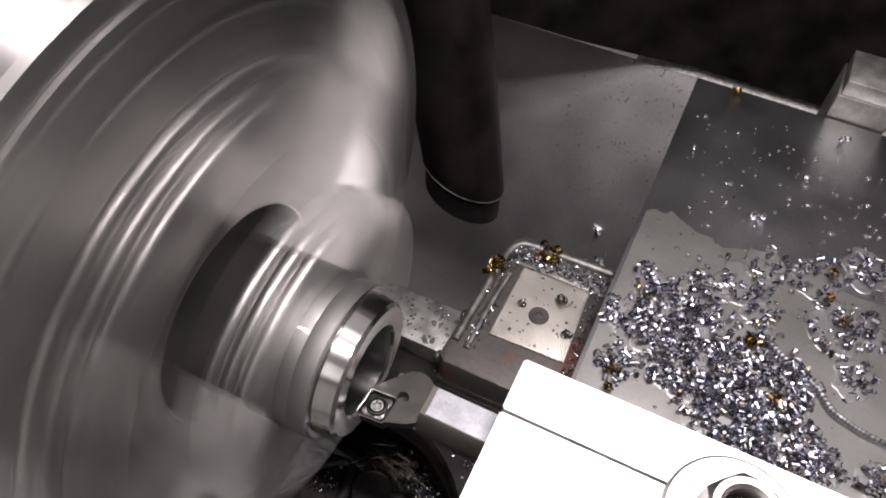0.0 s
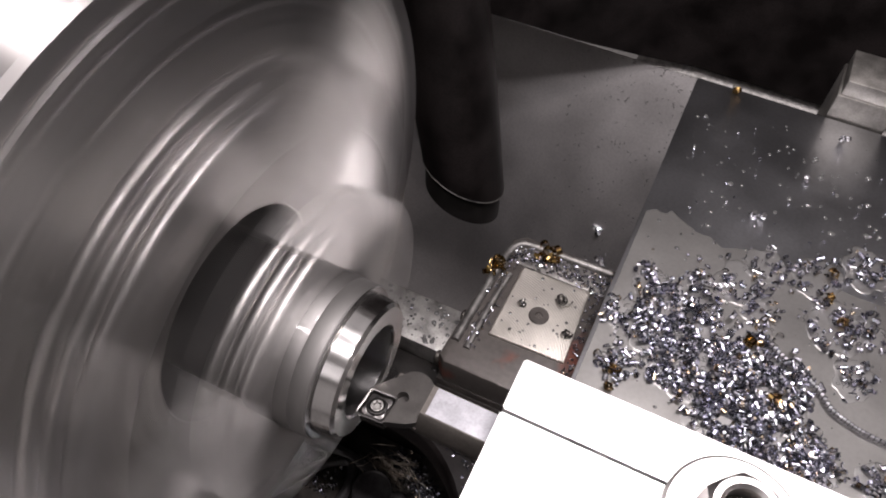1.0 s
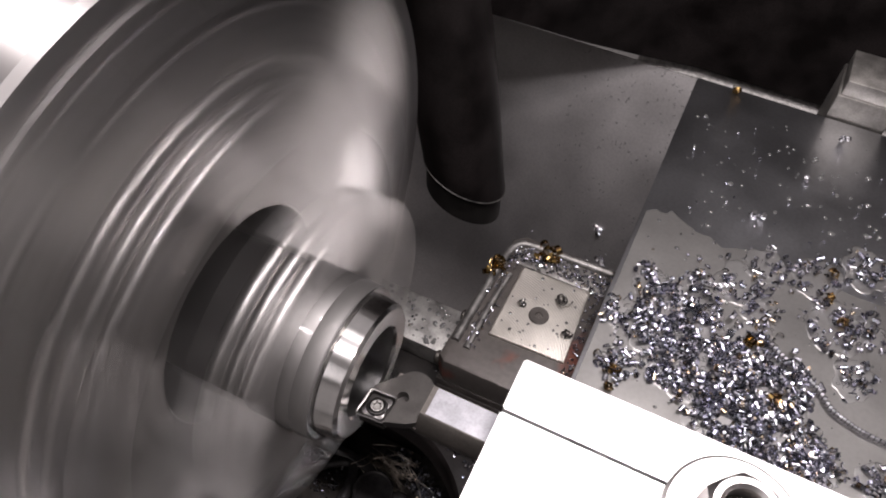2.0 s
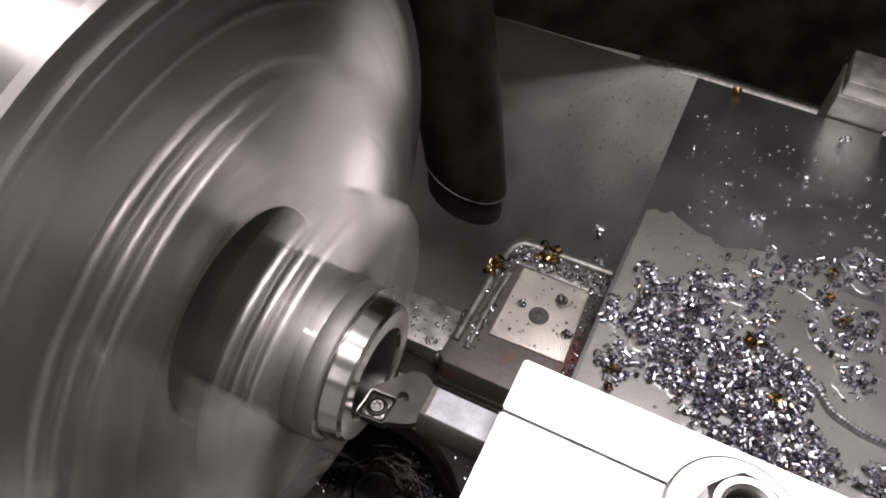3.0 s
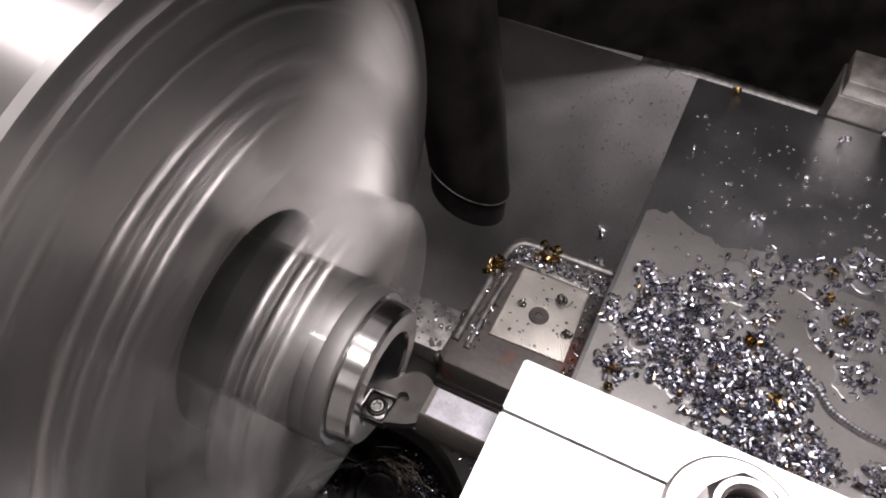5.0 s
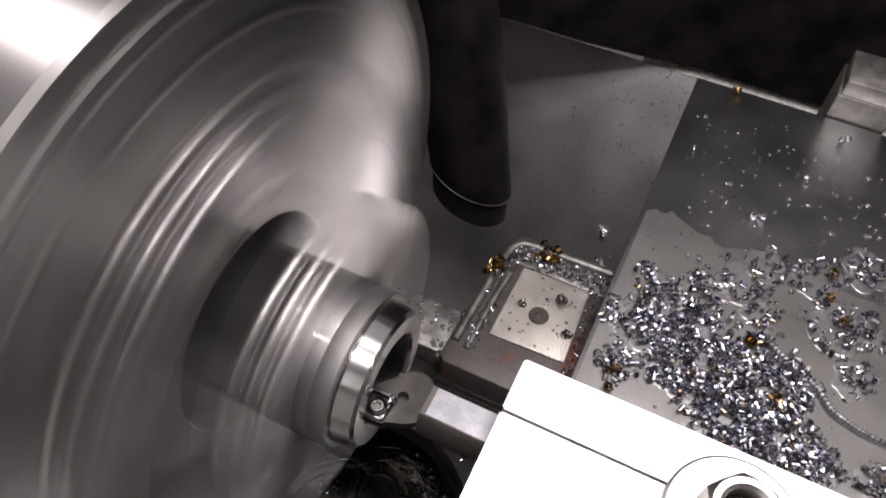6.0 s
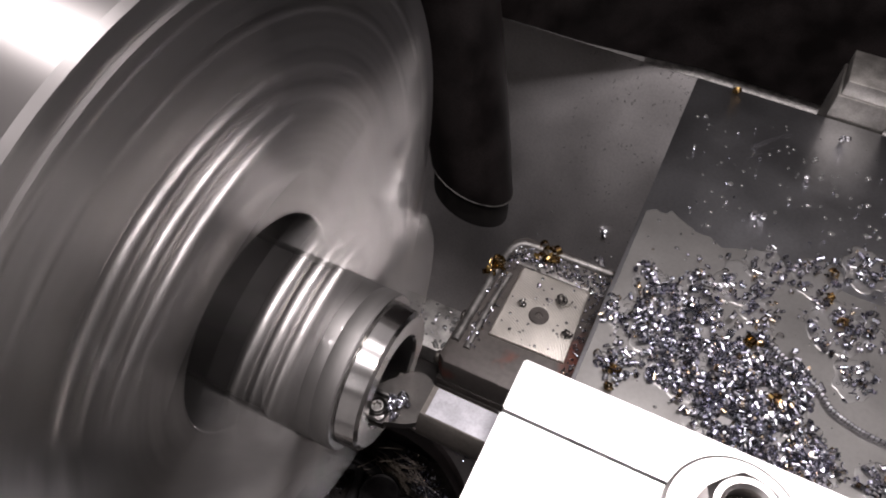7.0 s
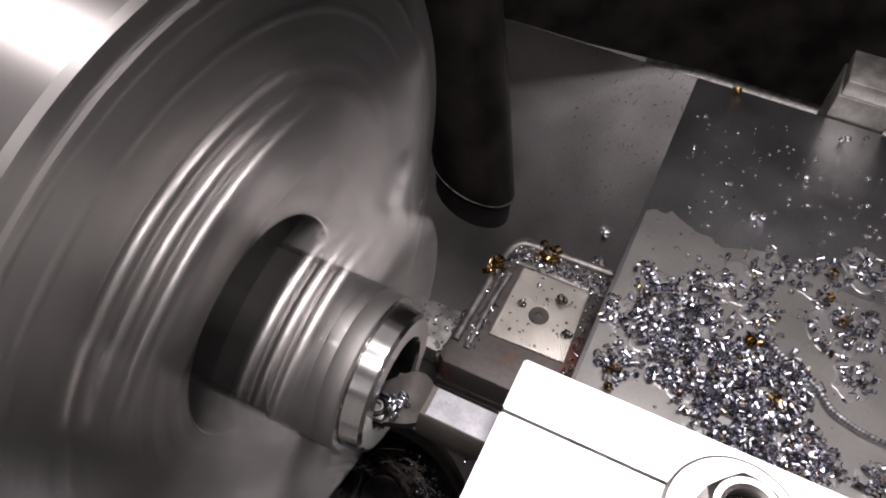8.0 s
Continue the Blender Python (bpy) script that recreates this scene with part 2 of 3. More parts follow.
    jaw = part("jaw", bm, M_jaw, t, "stepped hardened jaw with serrated shoulders", 42)
    jaw.data.materials.append(M_serr)
    jaw.data.materials.append(M_jaw_dark)
    jaw.matrix_basis = pose(0, 0, 0, 10, 0, 0)
    screws = []
    for r, x in ((0.0768, -0.0330), (0.0606, -0.0355)):
        prof = [(x - 0.004, 0), (x - 0.004, 0.0033), (x + 0.001, 0.0037), (x + 0.0018, 0.0045), (x + 0.0018, 0.0062), (x + 0.0008, 0.0070), (x - 0.003, 0.0070)]
        s = part("screw", lathe(prof, 24), M_bar, jaw, "black socket head jaw screw")
        s.matrix_basis = pose(0, 0, r)
        screws.append((s, r))
    for q in (1, 2):
        j = new("jaw", jaw.data)
        j.parent, j.matrix_basis = t, pose(0, 0, 0, 10 + 120 * q, 0, 0)
        tagged(j, "stepped hardened jaw with serrated shoulders")
        for s, r in screws:
            o = new("screw", s.data)
            o.parent, o.matrix_basis = j, pose(0, 0, r)
            tagged(o, "black socket head jaw screw")
    return t


def workpiece():
    t = thing("workpiece", "turned steel sleeve being bored, held in the chuck", "workpiece")
    part("stock", lathe([(-0.13, 0.0), (-0.13, 0.0244), (-0.0302, 0.0244), (-0.0300, 0.0248)], 96), M_stock, t, "unturned stock inside the jaws, its shade coloured near black")
    part("sleeve", lathe([(-0.0302, 0.0), (-0.0302, 0.0256), (-0.0297, 0.0261), (-0.0142, 0.0262), (-0.0138, 0.0260)], 128), M_work, t)
    # band clear of the jaws, coloured a little lighter than the sleeve
    part("band", lathe([(-0.0138, 0.0260), (-0.0134, 0.0262), (-0.0080, 0.0261), (-0.0075, 0.0257)], 128), M_band, t, "slightly lighter band of the sleeve")
    part("shoulder", lathe([(-0.0075, 0.0257), (-0.0073, 0.0255), (-0.0073, 0.0226)], 128), M_ring, t, "bright faced shoulder")
    ring = [(-0.0074, 0.0228), (-0.0071, 0.0233), (-0.0068, 0.0236), (-0.0010, 0.0228), (0.0, 0.0216), (0.0, 0.0158), (-0.0008, 0.0150),
            (-0.048, 0.0150), (-0.055, 0.0)]
    part("collar", lathe(ring, 128), M_ring, t, "bright finish-turned collar with a bored hole")
    return t


def bed():
    t = thing("lathe_bed", "oily lathe bed with ground flat way and dark ledge", "lathe bed", kind="structure")
    part("flat_way", boxed(-0.50, 0.45, 0.1215, 0.156, -0.245, -0.22, bevel=0.001), M_way, t, "ground steel flat way spotted with coolant")
    part("ledge", boxed(-0.50, 0.45, 0.098, 0.1225, -0.275, -0.238, bevel=0.0025), M_ledge, t, "oily dark cast ledge")
    part("web", boxed(-0.50, 0.45, 0.149, 0.1555, -0.60, -0.246, bevel=0.004), M_black, t)
    part("front_way", boxed(-0.50, 0.45, -0.20, -0.14, -0.265, -0.22, bevel=0.002), M_cast, t)
    return t


def headstock():
    t = thing("headstock", "grey cast lathe headstock behind the chuck", "headstock", kind="structure")
    part("casing", boxed(-0.85, -0.235, -0.24, 0.42, -0.60, 0.20, bevel=0.012), M_cast, t)
    part("spindle_nose", lathe([(-0.24, 0.0), (-0.24, 0.085), (-0.191, 0.085), (-0.191, 0.0)], 48), M_jaw, t, "steel spindle nose")
    return t


def guard():
    """The sloping sheet behind the bed, with its folded lip and the tray under it."""
    t = thing("chip_guard", "sloping grey oily sheet metal chip guard behind the bed", "chip guard", kind="structure")
    bm = bmesh.new()
    prof = [(0.586, -0.3215), (0.360, -0.709), (0.363, -0.712), (0.588, -0.325)]
    a = [bm.verts.new((-0.75, y, z)) for y, z in prof]
    b = [bm.verts.new((0.85, y, z)) for y, z in prof]
    k = len(a)
    for i in range(k):
        bm.faces.new((a[i], a[(i + 1) % k], b[(i + 1) % k], b[i]))
    part("sheet", bm, M_pan, t)
    # lip coloured paler than the sheet
    part("lip", boxed(-0.02, 0.85, 0.5855, 0.618, -0.3235, -0.3205, bevel=0.001), M_lip, t, "bright folded lip of the sheet")
    part("tray", boxed(-0.75, 0.85, -0.45, 0.359, -0.72, -0.705, bevel=0.002), M_black, t, "black oily chip tray")
    part("cabinet", boxed(-0.85, 0.85, -0.40, 0.60, -1.15, -0.721, bevel=0.01), M_cast, t, "dark cast machine base")
    # black cover behind the sheet; its lower edge runs forward and down towards the headstock
    bm = bmesh.new()
    # forward bend added so that the cover shades the sheet's upper left
    plan = [(-0.75, 0.350), (-0.36, 0.365), (-0.13, 0.440), (-0.07, 0.510), (-0.01, 0.570), (0.04, 0.586), (0.85, 0.592)]
    lower = [(x, y, 0.2117 - 0.7815 * (y + 0.0864) + min(0.006, max(-0.006, 0.11 * x))) for x, y in plan]
    rows = [[bm.verts.new(q) for q in lower], [bm.verts.new((x, y, 0.27)) for x, y, z in lower],
            [bm.verts.new((x, 0.625, 0.27)) for x, y, z in lower], [bm.verts.new((x, 0.625, z)) for x, y, z in lower]]
    for a, b in zip(rows, rows[1:] + rows[:1]):
        for i in range(len(plan) - 1):
            bm.faces.new((a[i], a[i + 1], b[i + 1], b[i]))
    for i in (0, len(plan) - 1):
        bm.faces.new([r[i] for r in rows])
    part("rear_cover", bm, M_black, t, "black painted rear cover overhanging the sheet")
    return t


def pipe():
    """A black duct with an obliquely cut end and a bright lip."""
    t = thing("duct_pipe", "black round duct pipe ending obliquely above the chip guard", "pipe")
    n = 40
    c = Vector((-0.0900, 0.2850, -0.2370))

    def cut(x, y):
        return -0.42 * x - 0.38 * y

    def tube(heights, r0, wall):
        bm, rows = bmesh.new(), []
        for k in range(2):
            for z in (heights if k == 0 else heights[::-1]):
                r = r0 - 0.014 * max(z, 0) / 0.62 - (wall if k else 0)
                rows.append([bm.verts.new(c + Vector((r * math.cos(q) - 0.14 * max(z, 0), r * math.sin(q), z + (cut(r * math.cos(q), r * math.sin(q)) if z <= 0 else 0))))
                             for q in [2 * math.pi * i / n for i in range(n)]])
        for a, b in zip(rows, rows[1:] + rows[:1]):
            for i in range(n):
                bm.faces.new((a[i], a[(i + 1) % n], b[(i + 1) % n], b[i]))
        return bm
    part("tube", tube((0.0, 0.08, 0.12, 0.30, 0.62), 0.0335, 0.0016), M_black, t)
    part("inner_sleeve", tube((-0.030, -0.001), 0.0312, 0.002), M_hole, t, "dull black inner sleeve")
    lip = [c + Vector((0.0334 * math.cos(q), 0.0334 * math.sin(q), cut(0.0334 * math.cos(q), 0.0334 * math.sin(q)))) for q in [2 * math.pi * i / 48 for i in range(49)]]
    part("lip", sweep(lip, 0.0007, 6), M_way, t, "thin bright lip")
    return t


HOLE = (-0.062, 0.0117, 0.0885, -0.30)


def pit():
    """The cast floor between the ways, with its round clean-out hole, and what lies in the dark below."""
    t = thing("bed_floor", "black oily cast floor between the ways with a round hole", "lathe bed", kind="structure")
    cx, cy, r, z = HOLE
    bm, n, rows = bmesh.new(), 72, []
    x0, x1, y0, y1 = -0.22, 0.40, -0.085, 0.148

    def edge(a):
        dx, dy = math.cos(a), math.sin(a)
        k = min(((x1 - cx) / dx if dx > 0 else (x0 - cx) / dx) if abs(dx) > 1e-6 else 9, ((y1 - cy) / dy if dy > 0 else (y0 - cy) / dy) if abs(dy) > 1e-6 else 9)
        return cx + k * dx, cy + k * dy
    for f, dz in ((0, 0.0), (1, 0.0), (1.02, 0.0020), (1.02, 0.0), (0.985, -0.002), (0.985, -0.03), (0, -0.03)):
        ring = []
        for i in range(n):
            a = 2 * math.pi * (i + 0.5) / n
            x, y = (cx + r * f * math.cos(a), cy + r * f * math.sin(a)) if f else edge(a)
            ring.append(bm.verts.new((x, y, z + dz)))
        rows.append(ring)
    rows = [rows[0], rows[3], rows[2], rows[1], rows[4], rows[5], rows[6]]
    for a, b in zip(rows, rows[1:]):
        for i in range(n):
            bm.faces.new((a[i], a[(i + 1) % n], b[(i + 1) % n], b[i]))
    part("plate", bm, M_black, t)
    out = [t]
    crumbs = bmesh.new()
    for k in range(700):
        x, y = rng.uniform(-0.03, 0.06), rng.uniform(0.02, 0.124)
        if math.hypot(x - cx, y - cy) < r * 1.05 + abs(rng.gauss(0, 0.004)):
            continue
        curl(crumbs, chip_pose(x, y, z + 0.0014), 0.0010, rng.uniform(0.0006, 0.0014), rng.uniform(0.3, 0.8), 0.0, seg=4)
    out.append(tagged(part("swarf_crumb", crumbs, M_chip), "fine wet silver crumbs of swarf on the bed floor", "swarf", kind="stuff"))
    deep = bmesh.new()
    for k in range(900):
        u = rng.random()
        x, y = -0.0855 + 0.0650 * u + rng.gauss(0, 0.004), 0.1335 - 0.0110 * u - 0.020 * u * u + rng.gauss(0, 0.0055)
        curl(deep, chip_pose(x, y, -0.501 + abs(rng.gauss(0, 0.003))), 0.0010, rng.uniform(0.0010, 0.0026), rng.uniform(0.3, 0.8), 0.0, seg=4)
    for k in range(260):
        x, y = rng.uniform(-0.17, -0.12), rng.uniform(0.07, 0.12)
        curl(deep, chip_pose(x, y, -0.501 + abs(rng.gauss(0, 0.002))), 0.0010, rng.uniform(0.0008, 0.0018), rng.uniform(0.3, 0.8), 0.0, seg=4)
    out.append(tagged(part("swarf_drift", deep, M_chip), "drift of wet chips on the shelf below", "swarf", kind="stuff"))
    nest = bmesh.new()
    for k in range(130):
        x, y, head = -0.089 + rng.gauss(0, 0.010), 0.120 + rng.gauss(0, 0.007), rng.gauss(-0.55, 0.5)
        bend, pts = rng.gauss(0, 0.10), []
        z0 = -0.499 + rng.random() * 0.016
        for q in range(9):
            pts.append((x, y, z0 + 0.004 * math.sin(math.pi * q / 8)))
            x, y, head = x + 0.0030 * math.cos(head), y + 0.0030 * math.sin(head), head + bend
        one = sweep(pts, rng.uniform(0.00018, 0.00034), 4)
        me = bpy.data.meshes.new("strand")
        one.to_mesh(me)
        one.free()
        nest.from_mesh(me)
        bpy.data.meshes.remove(me)
    out.append(tagged(part("wire_swarf", nest, M_straw), "tangle of thin straw-tinted wire swarf below the bed", "swarf", kind="stuff"))
    out.append(tagged(part("lower_shelf", boxed(-0.45, 0.30, -0.10, 0.148, -0.515, -0.502, bevel=0.002), M_cast), "black oily shelf below the bed", "shelf", kind="structure"))
    for knots, r2 in (([(-0.210, 0.100, -0.470), (-0.150, 0.112, -0.488), (-0.1085, 0.112, -0.492), (-0.080, 0.100, -0.492), (-0.062, 0.060, -0.492)], 0.0065),
                      ([(-0.170, 0.050, -0.492), (-0.145, 0.090, -0.492), (-0.118, 0.108, -0.492), (-0.108, 0.085, -0.492), (-0.112, 0.040, -0.492)], 0.0055),
                      ([(-0.085, 0.070, -0.492), (-0.075, 0.092, -0.491), (-0.058, 0.100, -0.491), (-0.050, 0.088, -0.492), (-0.058, 0.066, -0.493)], 0.0035)):
        out.append(tagged(part("coolant_hose", sweep(smooth_line(knots), r2, 14), M_rubber), "wet black rubber coolant hose under the bed", "hose", "hoses under the bed"))
    prof = [(0.0, 0.0), (0.0, 0.016), (0.003, 0.018), (0.022, 0.019), (0.025, 0.019), (0.026, 0.0178), (0.0245, 0.016), (0.0245, 0.0)]
    out.append(tagged(part("pump_can", turned(prof, pose(-0.083, 0.090, -0.502) @ UP, 48), M_rubber), "round black pump can wet with coolant", "pump"))
    return out


# ---- carriage ----
def saddle():
    t = thing("carriage_saddle", "oily cast saddle wing with worn red paint", "lathe carriage", kind="structure")
    outline = [(-0.0265, 0.108), (-0.022, 0.104), (0.30, 0.104), (0.30, 0.214), (-0.012, 0.214), (-0.019, 0.208), (-0.024, 0.150)]
    part("wing", prism(outline, -0.2185, -0.1925, 0.002), M_red, t)
    rib = [(-0.0215, 0.120, -0.1920), (-0.0205, 0.150, -0.1920), (-0.0185, 0.190, -0.1920), (-0.0145, 0.2035, -0.1920), (-0.006, 0.2075, -0.1920), (0.025, 0.2085, -0.1920), (0.050, 0.2095, -0.1920)]
    part("cast_rim", sweep(smooth_line(rib, 6), 0.0030, 12), M_rim, t, "raised scraped cast rim")
    part("inner_rib", sweep(smooth_line([(-0.0130, 0.118, -0.1925), (-0.0125, 0.150, -0.1925), (-0.0105, 0.180, -0.1925)], 6), 0.0024, 10), M_rim, t, "raised scraped cast rim")
    part("floor_plate", boxed(-0.012, 0.052, 0.190, 0.206, -0.197, -0.1918, bevel=0.001), M_rim, t)
    part("base", boxed(0.055, 0.40, -0.22, 0.34, -0.22, -0.1862, bevel=0.002), M_cast, t)
    part("gib", boxed(-0.0262, 0.06, 0.1035, 0.1075, -0.2330, -0.2170, bevel=0.001), M_cast, t)
    for x, y in ((-0.0268, 0.112), (-0.0245, 0.146)):
        part("gib_screw", turned([(0, 0), (0.004, 0.0), (0.004, 0.0032), (0.003, 0.0042), (0, 0.0042)], pose(x, y, -0.206, 0, 0, 180), 18), M_bar, t, "small black gib screw")
    return t


def saddle_crumbs():
    bm = bmesh.new()
    for k in range(520):
        if k < 330:
            x, y = rng.uniform(-0.014, 0.052), 0.1985 + rng.gauss(0, 0.0045)
        elif k < 430:
            x, y = -0.0125 + rng.gauss(0, 0.003), rng.uniform(0.12, 0.20)
        else:
            x, y = 0.0478 + rng.gauss(0, 0.002), rng.uniform(0.125, 0.195)
        curl(bm, chip_pose(x, y, -0.1915 + rng.uniform(0.0002, 0.0016)), rng.uniform(0.0004, 0.0008), rng.uniform(0.0005, 0.0012), rng.uniform(0.3, 0.9), 0.0, seg=5)
    tagged(part("saddle_crumb", bm, M_chip, smooth=50), "wet silver crumbs of swarf lying along the saddle rim", "swarf", kind="stuff")


def milled_plate():
    t = thing("milled_plate", "bright square milled steel plate screwed to the saddle", "plate")
    part("plate", prism([(-0.0047, 0.1325), (0.0440, 0.1340), (0.0420, 0.1890), (-0.0045, 0.1880)], -0.1962, -0.19, 0.0006), M_plate, t)
    # fly-cut rings, raised hair lines round a far centre
    bm = bmesh.new()
    for i in range(44):
        r = 0.034 + 0.00158 * i
        prev = None
        for q in range(130):
            a = math.pi * q / 129
            x, y = -0.018 + r * math.cos(a), 0.106 + r * math.sin(a)
            ok = -0.0042 < x < 0.0434 - 0.036 * (y - 0.134) and 0.1330 < y < 0.1880
            v = None
            if ok:
                v = [bm.verts.new((x + d * math.cos(a), y + d * math.sin(a), -0.18995 + h)) for d, h in ((-0.00052, 0), (0, 0.00016), (0.00052, 0))]
                if prev:
                    bm.faces.new((prev[0], prev[1], v[1], v[0]))
                    bm.faces.new((prev[1], prev[2], v[2], v[1]))
            prev = v
    tagged(part("cutter_mark", bm, M_plate, t, "fine curved cutter marks", 80), kind="stuff")
    prof = [(-0.006, 0), (0.0002, 0), (0.0002, 0.0020), (0.0010, 0.0024), (0.0010, 0.0056), (0.0004, 0.0064), (-0.006, 0.0064)]
    part("screw", turned(prof, pose(0.0185, 0.1575, -0.1900) @ UP, 32), M_cast, t, "dark socket screw head")
    return t


def cross_slide():
    t = thing("cross_slide", "wide oily ground steel cross slide strewn with chips", "cross slide", kind="structure")
    part("table", boxed(0.0528, 0.45, -0.26, 0.3585, -0.1858, -0.14, bevel=0.0008), M_slide, t)
    return t


def bracket():
    t = thing("slide_bracket", "plain machined steel bracket block behind the cross slide", "bracket")
    part("block", boxed(0.1402, 0.1775, 0.3605, 0.396, -0.19, -0.1220, bevel=0.0010), M_bracket, t)
    part("cap", boxed(0.1418, 0.1775, 0.3612, 0.396, -0.1218, -0.1102, bevel=0.0008), M_bracket, t)
    return t


def holder():
    t = thing("tool_holder", "bright aluminium split block holding the boring bar", "tool holder")
    x0, x1, top, low = 0.0436, 0.150, 0.020, -0.034
    sect = [(-0.075, low), (0.0152, low), (0.0152, top), (-0.0015, top), (-0.0015, -0.016), (-0.0026, -0.016), (-0.0026, top), (-0.075, top)]
    bm = bmesh.new()
    a, b = [[bm.verts.new((x, y, z)) for y, z in sect] for x in (x0, x1)]
    for i in range(8):
        bm.faces.new((a[i], a[(i + 1) % 8], b[(i + 1) % 8], b[i]))
    bm.faces.new(a[::-1])
    bm.faces.new(b)
    bmesh.ops.bevel(bm, geom=[e for e in bm.edges if max(v.co.z for v in e.verts) > 0.019], offset=0.0005, segments=2, affect="EDGES")
    part("block", bm, M_alu, t)
    part("washer", turned([(0.0, 0.0088), (0.0, 0.0170), (0.0006, 0.0178), (0.0022, 0.0178), (0.0028, 0.0170), (0.0028, 0.0088)], pose(0.1077, -0.006, 0.0202) @ UP, 56), M_zinc, t, "zinc plated flat washer")
    # hex nut with a turned crown
    bm = bmesh.new()
    n, rows = 72, []
    for level in range(3):
        ring = []
        for i in range(n):
            a = 2 * math.pi * i / n
            hexr = 0.0090 / math.cos((a + math.pi / 6) % (math.pi / 3) - math.pi / 6)
            r, z = ((hexr, 0.0), (hexr, 0.0104 - 1.1 * (hexr - 0.0084)), (0.0084, 0.0104))[level]
            ring.append(bm.verts.new((r * math.cos(a + 0.25), r * math.sin(a + 0.25), z)))
        rows.append(ring)
    for r, z in ((0.0068, 0.0104), (0.0058, 0.0094), (0.0058, 0.002)):
        rows.append([bm.verts.new((r * math.cos(2 * math.pi * i / n + 0.25), r * math.sin(2 * math.pi * i / n + 0.25), z)) for i in range(n)])
    for a, b in zip(rows, rows[1:]):
        for i in range(n):
            bm.faces.new((a[i], a[(i + 1) % n], b[(i + 1) % n], b[i]))
    bmesh.ops.translate(bm, verts=bm.verts, vec=(0.1077, -0.006, 0.0230))
    part("nut", bm, M_zinc, t, "zinc plated hex nut", 20)
    part("stud", turned([(-0.03, 0), (-0.03, 0.0056), (0.0045, 0.0056), (0.0055, 0.0046), (0.0055, 0.0)], pose(0.1077, -0.006, 0.0230) @ UP, 32), M_bar, t, "dark threaded stud end")
    p = thing("tool_post", "steel tool post standing on the cross slide", "tool post")
    part("pillar", boxed(0.060, 0.145, -0.070, 0.010, -0.1400, -0.0342, bevel=0.002), M_cast, p)
    return t


def boring_bar():
    t = thing("boring_bar", "dark steel boring bar with ground flat and blasted head", "boring bar")
    cy, cz, r = -0.0016, -0.0036, 0.0082
    # round shank with a flat on its top
    bm = bmesh.new()
    n = 40
    flat = math.acos(0.0066 / r)
    sect = [(cy + r * math.sin(a), cz + r * math.cos(a)) for a in [flat + (2 * math.pi - 2 * flat) * i / n for i in range(n + 1)]]
    a = [bm.verts.new((0.0205, y, z)) for y, z in sect]
    b = [bm.verts.new((0.120, y, z)) for y, z in sect]
    k = len(a)
    for i in range(k):
        bm.faces.new((a[i], a[(i + 1) % k], b[(i + 1) % k], b[i]))
    bm.faces.new(a[::-1])
    bm.faces.new(b)
    part("shank", bm, M_bar, t)
    bm = bmesh.new()
    low = math.acos(0.0001 / r)
    sect = [(cy + r * math.sin(q), cz + r * math.cos(q)) for q in [low + (2 * math.pi - 2 * low) * i / n for i in range(n + 1)]]
    a, b = [[bm.verts.new((x, y * (1 if x > 0.01 else 0.8), z)) for y, z in sect] for x in (0.0075, 0.0215)]
    for i in range(k):
        bm.faces.new((a[i], a[(i + 1) % k], b[(i + 1) % k], b[i]))
    bm.faces.new(a[::-1])
    bm.faces.new(b)
    part("neck", bm, M_bar, t)
    part("flat", boxed(0.0222, 0.0434, cy - 0.0046, cy + 0.0046, cz + 0.0062, cz + 0.00685), M_flat, t, "bright ground flat")
    knots = [(0.0112, -0.0130), (0.0118, -0.0044), (0.0036, -0.0043), (0.0036, -0.0036), (0.0116, 0.0056), (0.0150, 0.0066), (0.0182, 0.0058), (0.0205, 0.0036), (0.0222, 0.0004), (0.0226, -0.0038), (0.0212, -0.0078), (0.0180, -0.0105), (0.0135, -0.0122)]
    out = knots[:4] + [(v.x, v.y) for v in smooth_line([(x, y, 0) for x, y in knots[4:]], 4)]
    bm = bmesh.new()
    hole = [(0.0132 + 0.0019 * math.cos(2 * math.pi * i / 24), -0.0034 + 0.0019 * math.sin(2 * math.pi * i / 24)) for i in range(24)]
    walls = []
    for pts, z1, z0 in ((out, 0.0004, -0.0032), (hole, 0.0004, -0.0030)):
        hi, lo = [bm.verts.new((x, y, z1)) for x, y in pts], [bm.verts.new((x, y, z0)) for x, y in pts]
        for i in range(len(pts)):
            j = (i + 1) % len(pts)
            bm.faces.new((hi[i], hi[j], lo[j], lo[i]))
        bm.faces.new(lo)
        walls += [bm.edges.get((hi[i], hi[(i + 1) % len(pts)])) for i in range(len(pts))]
    bmesh.ops.triangle_fill(bm, edges=walls, use_beauty=True)
    part("head", bm, M_head, t, "grey blasted steel head with a corner relief hole", 30)
    part("seat", prism([(0.0032, -0.0132), (0.0112, -0.0128), (0.0121, -0.0043), (0.0040, -0.0050)], -0.0060, -0.0036), M_head, t)
    return t


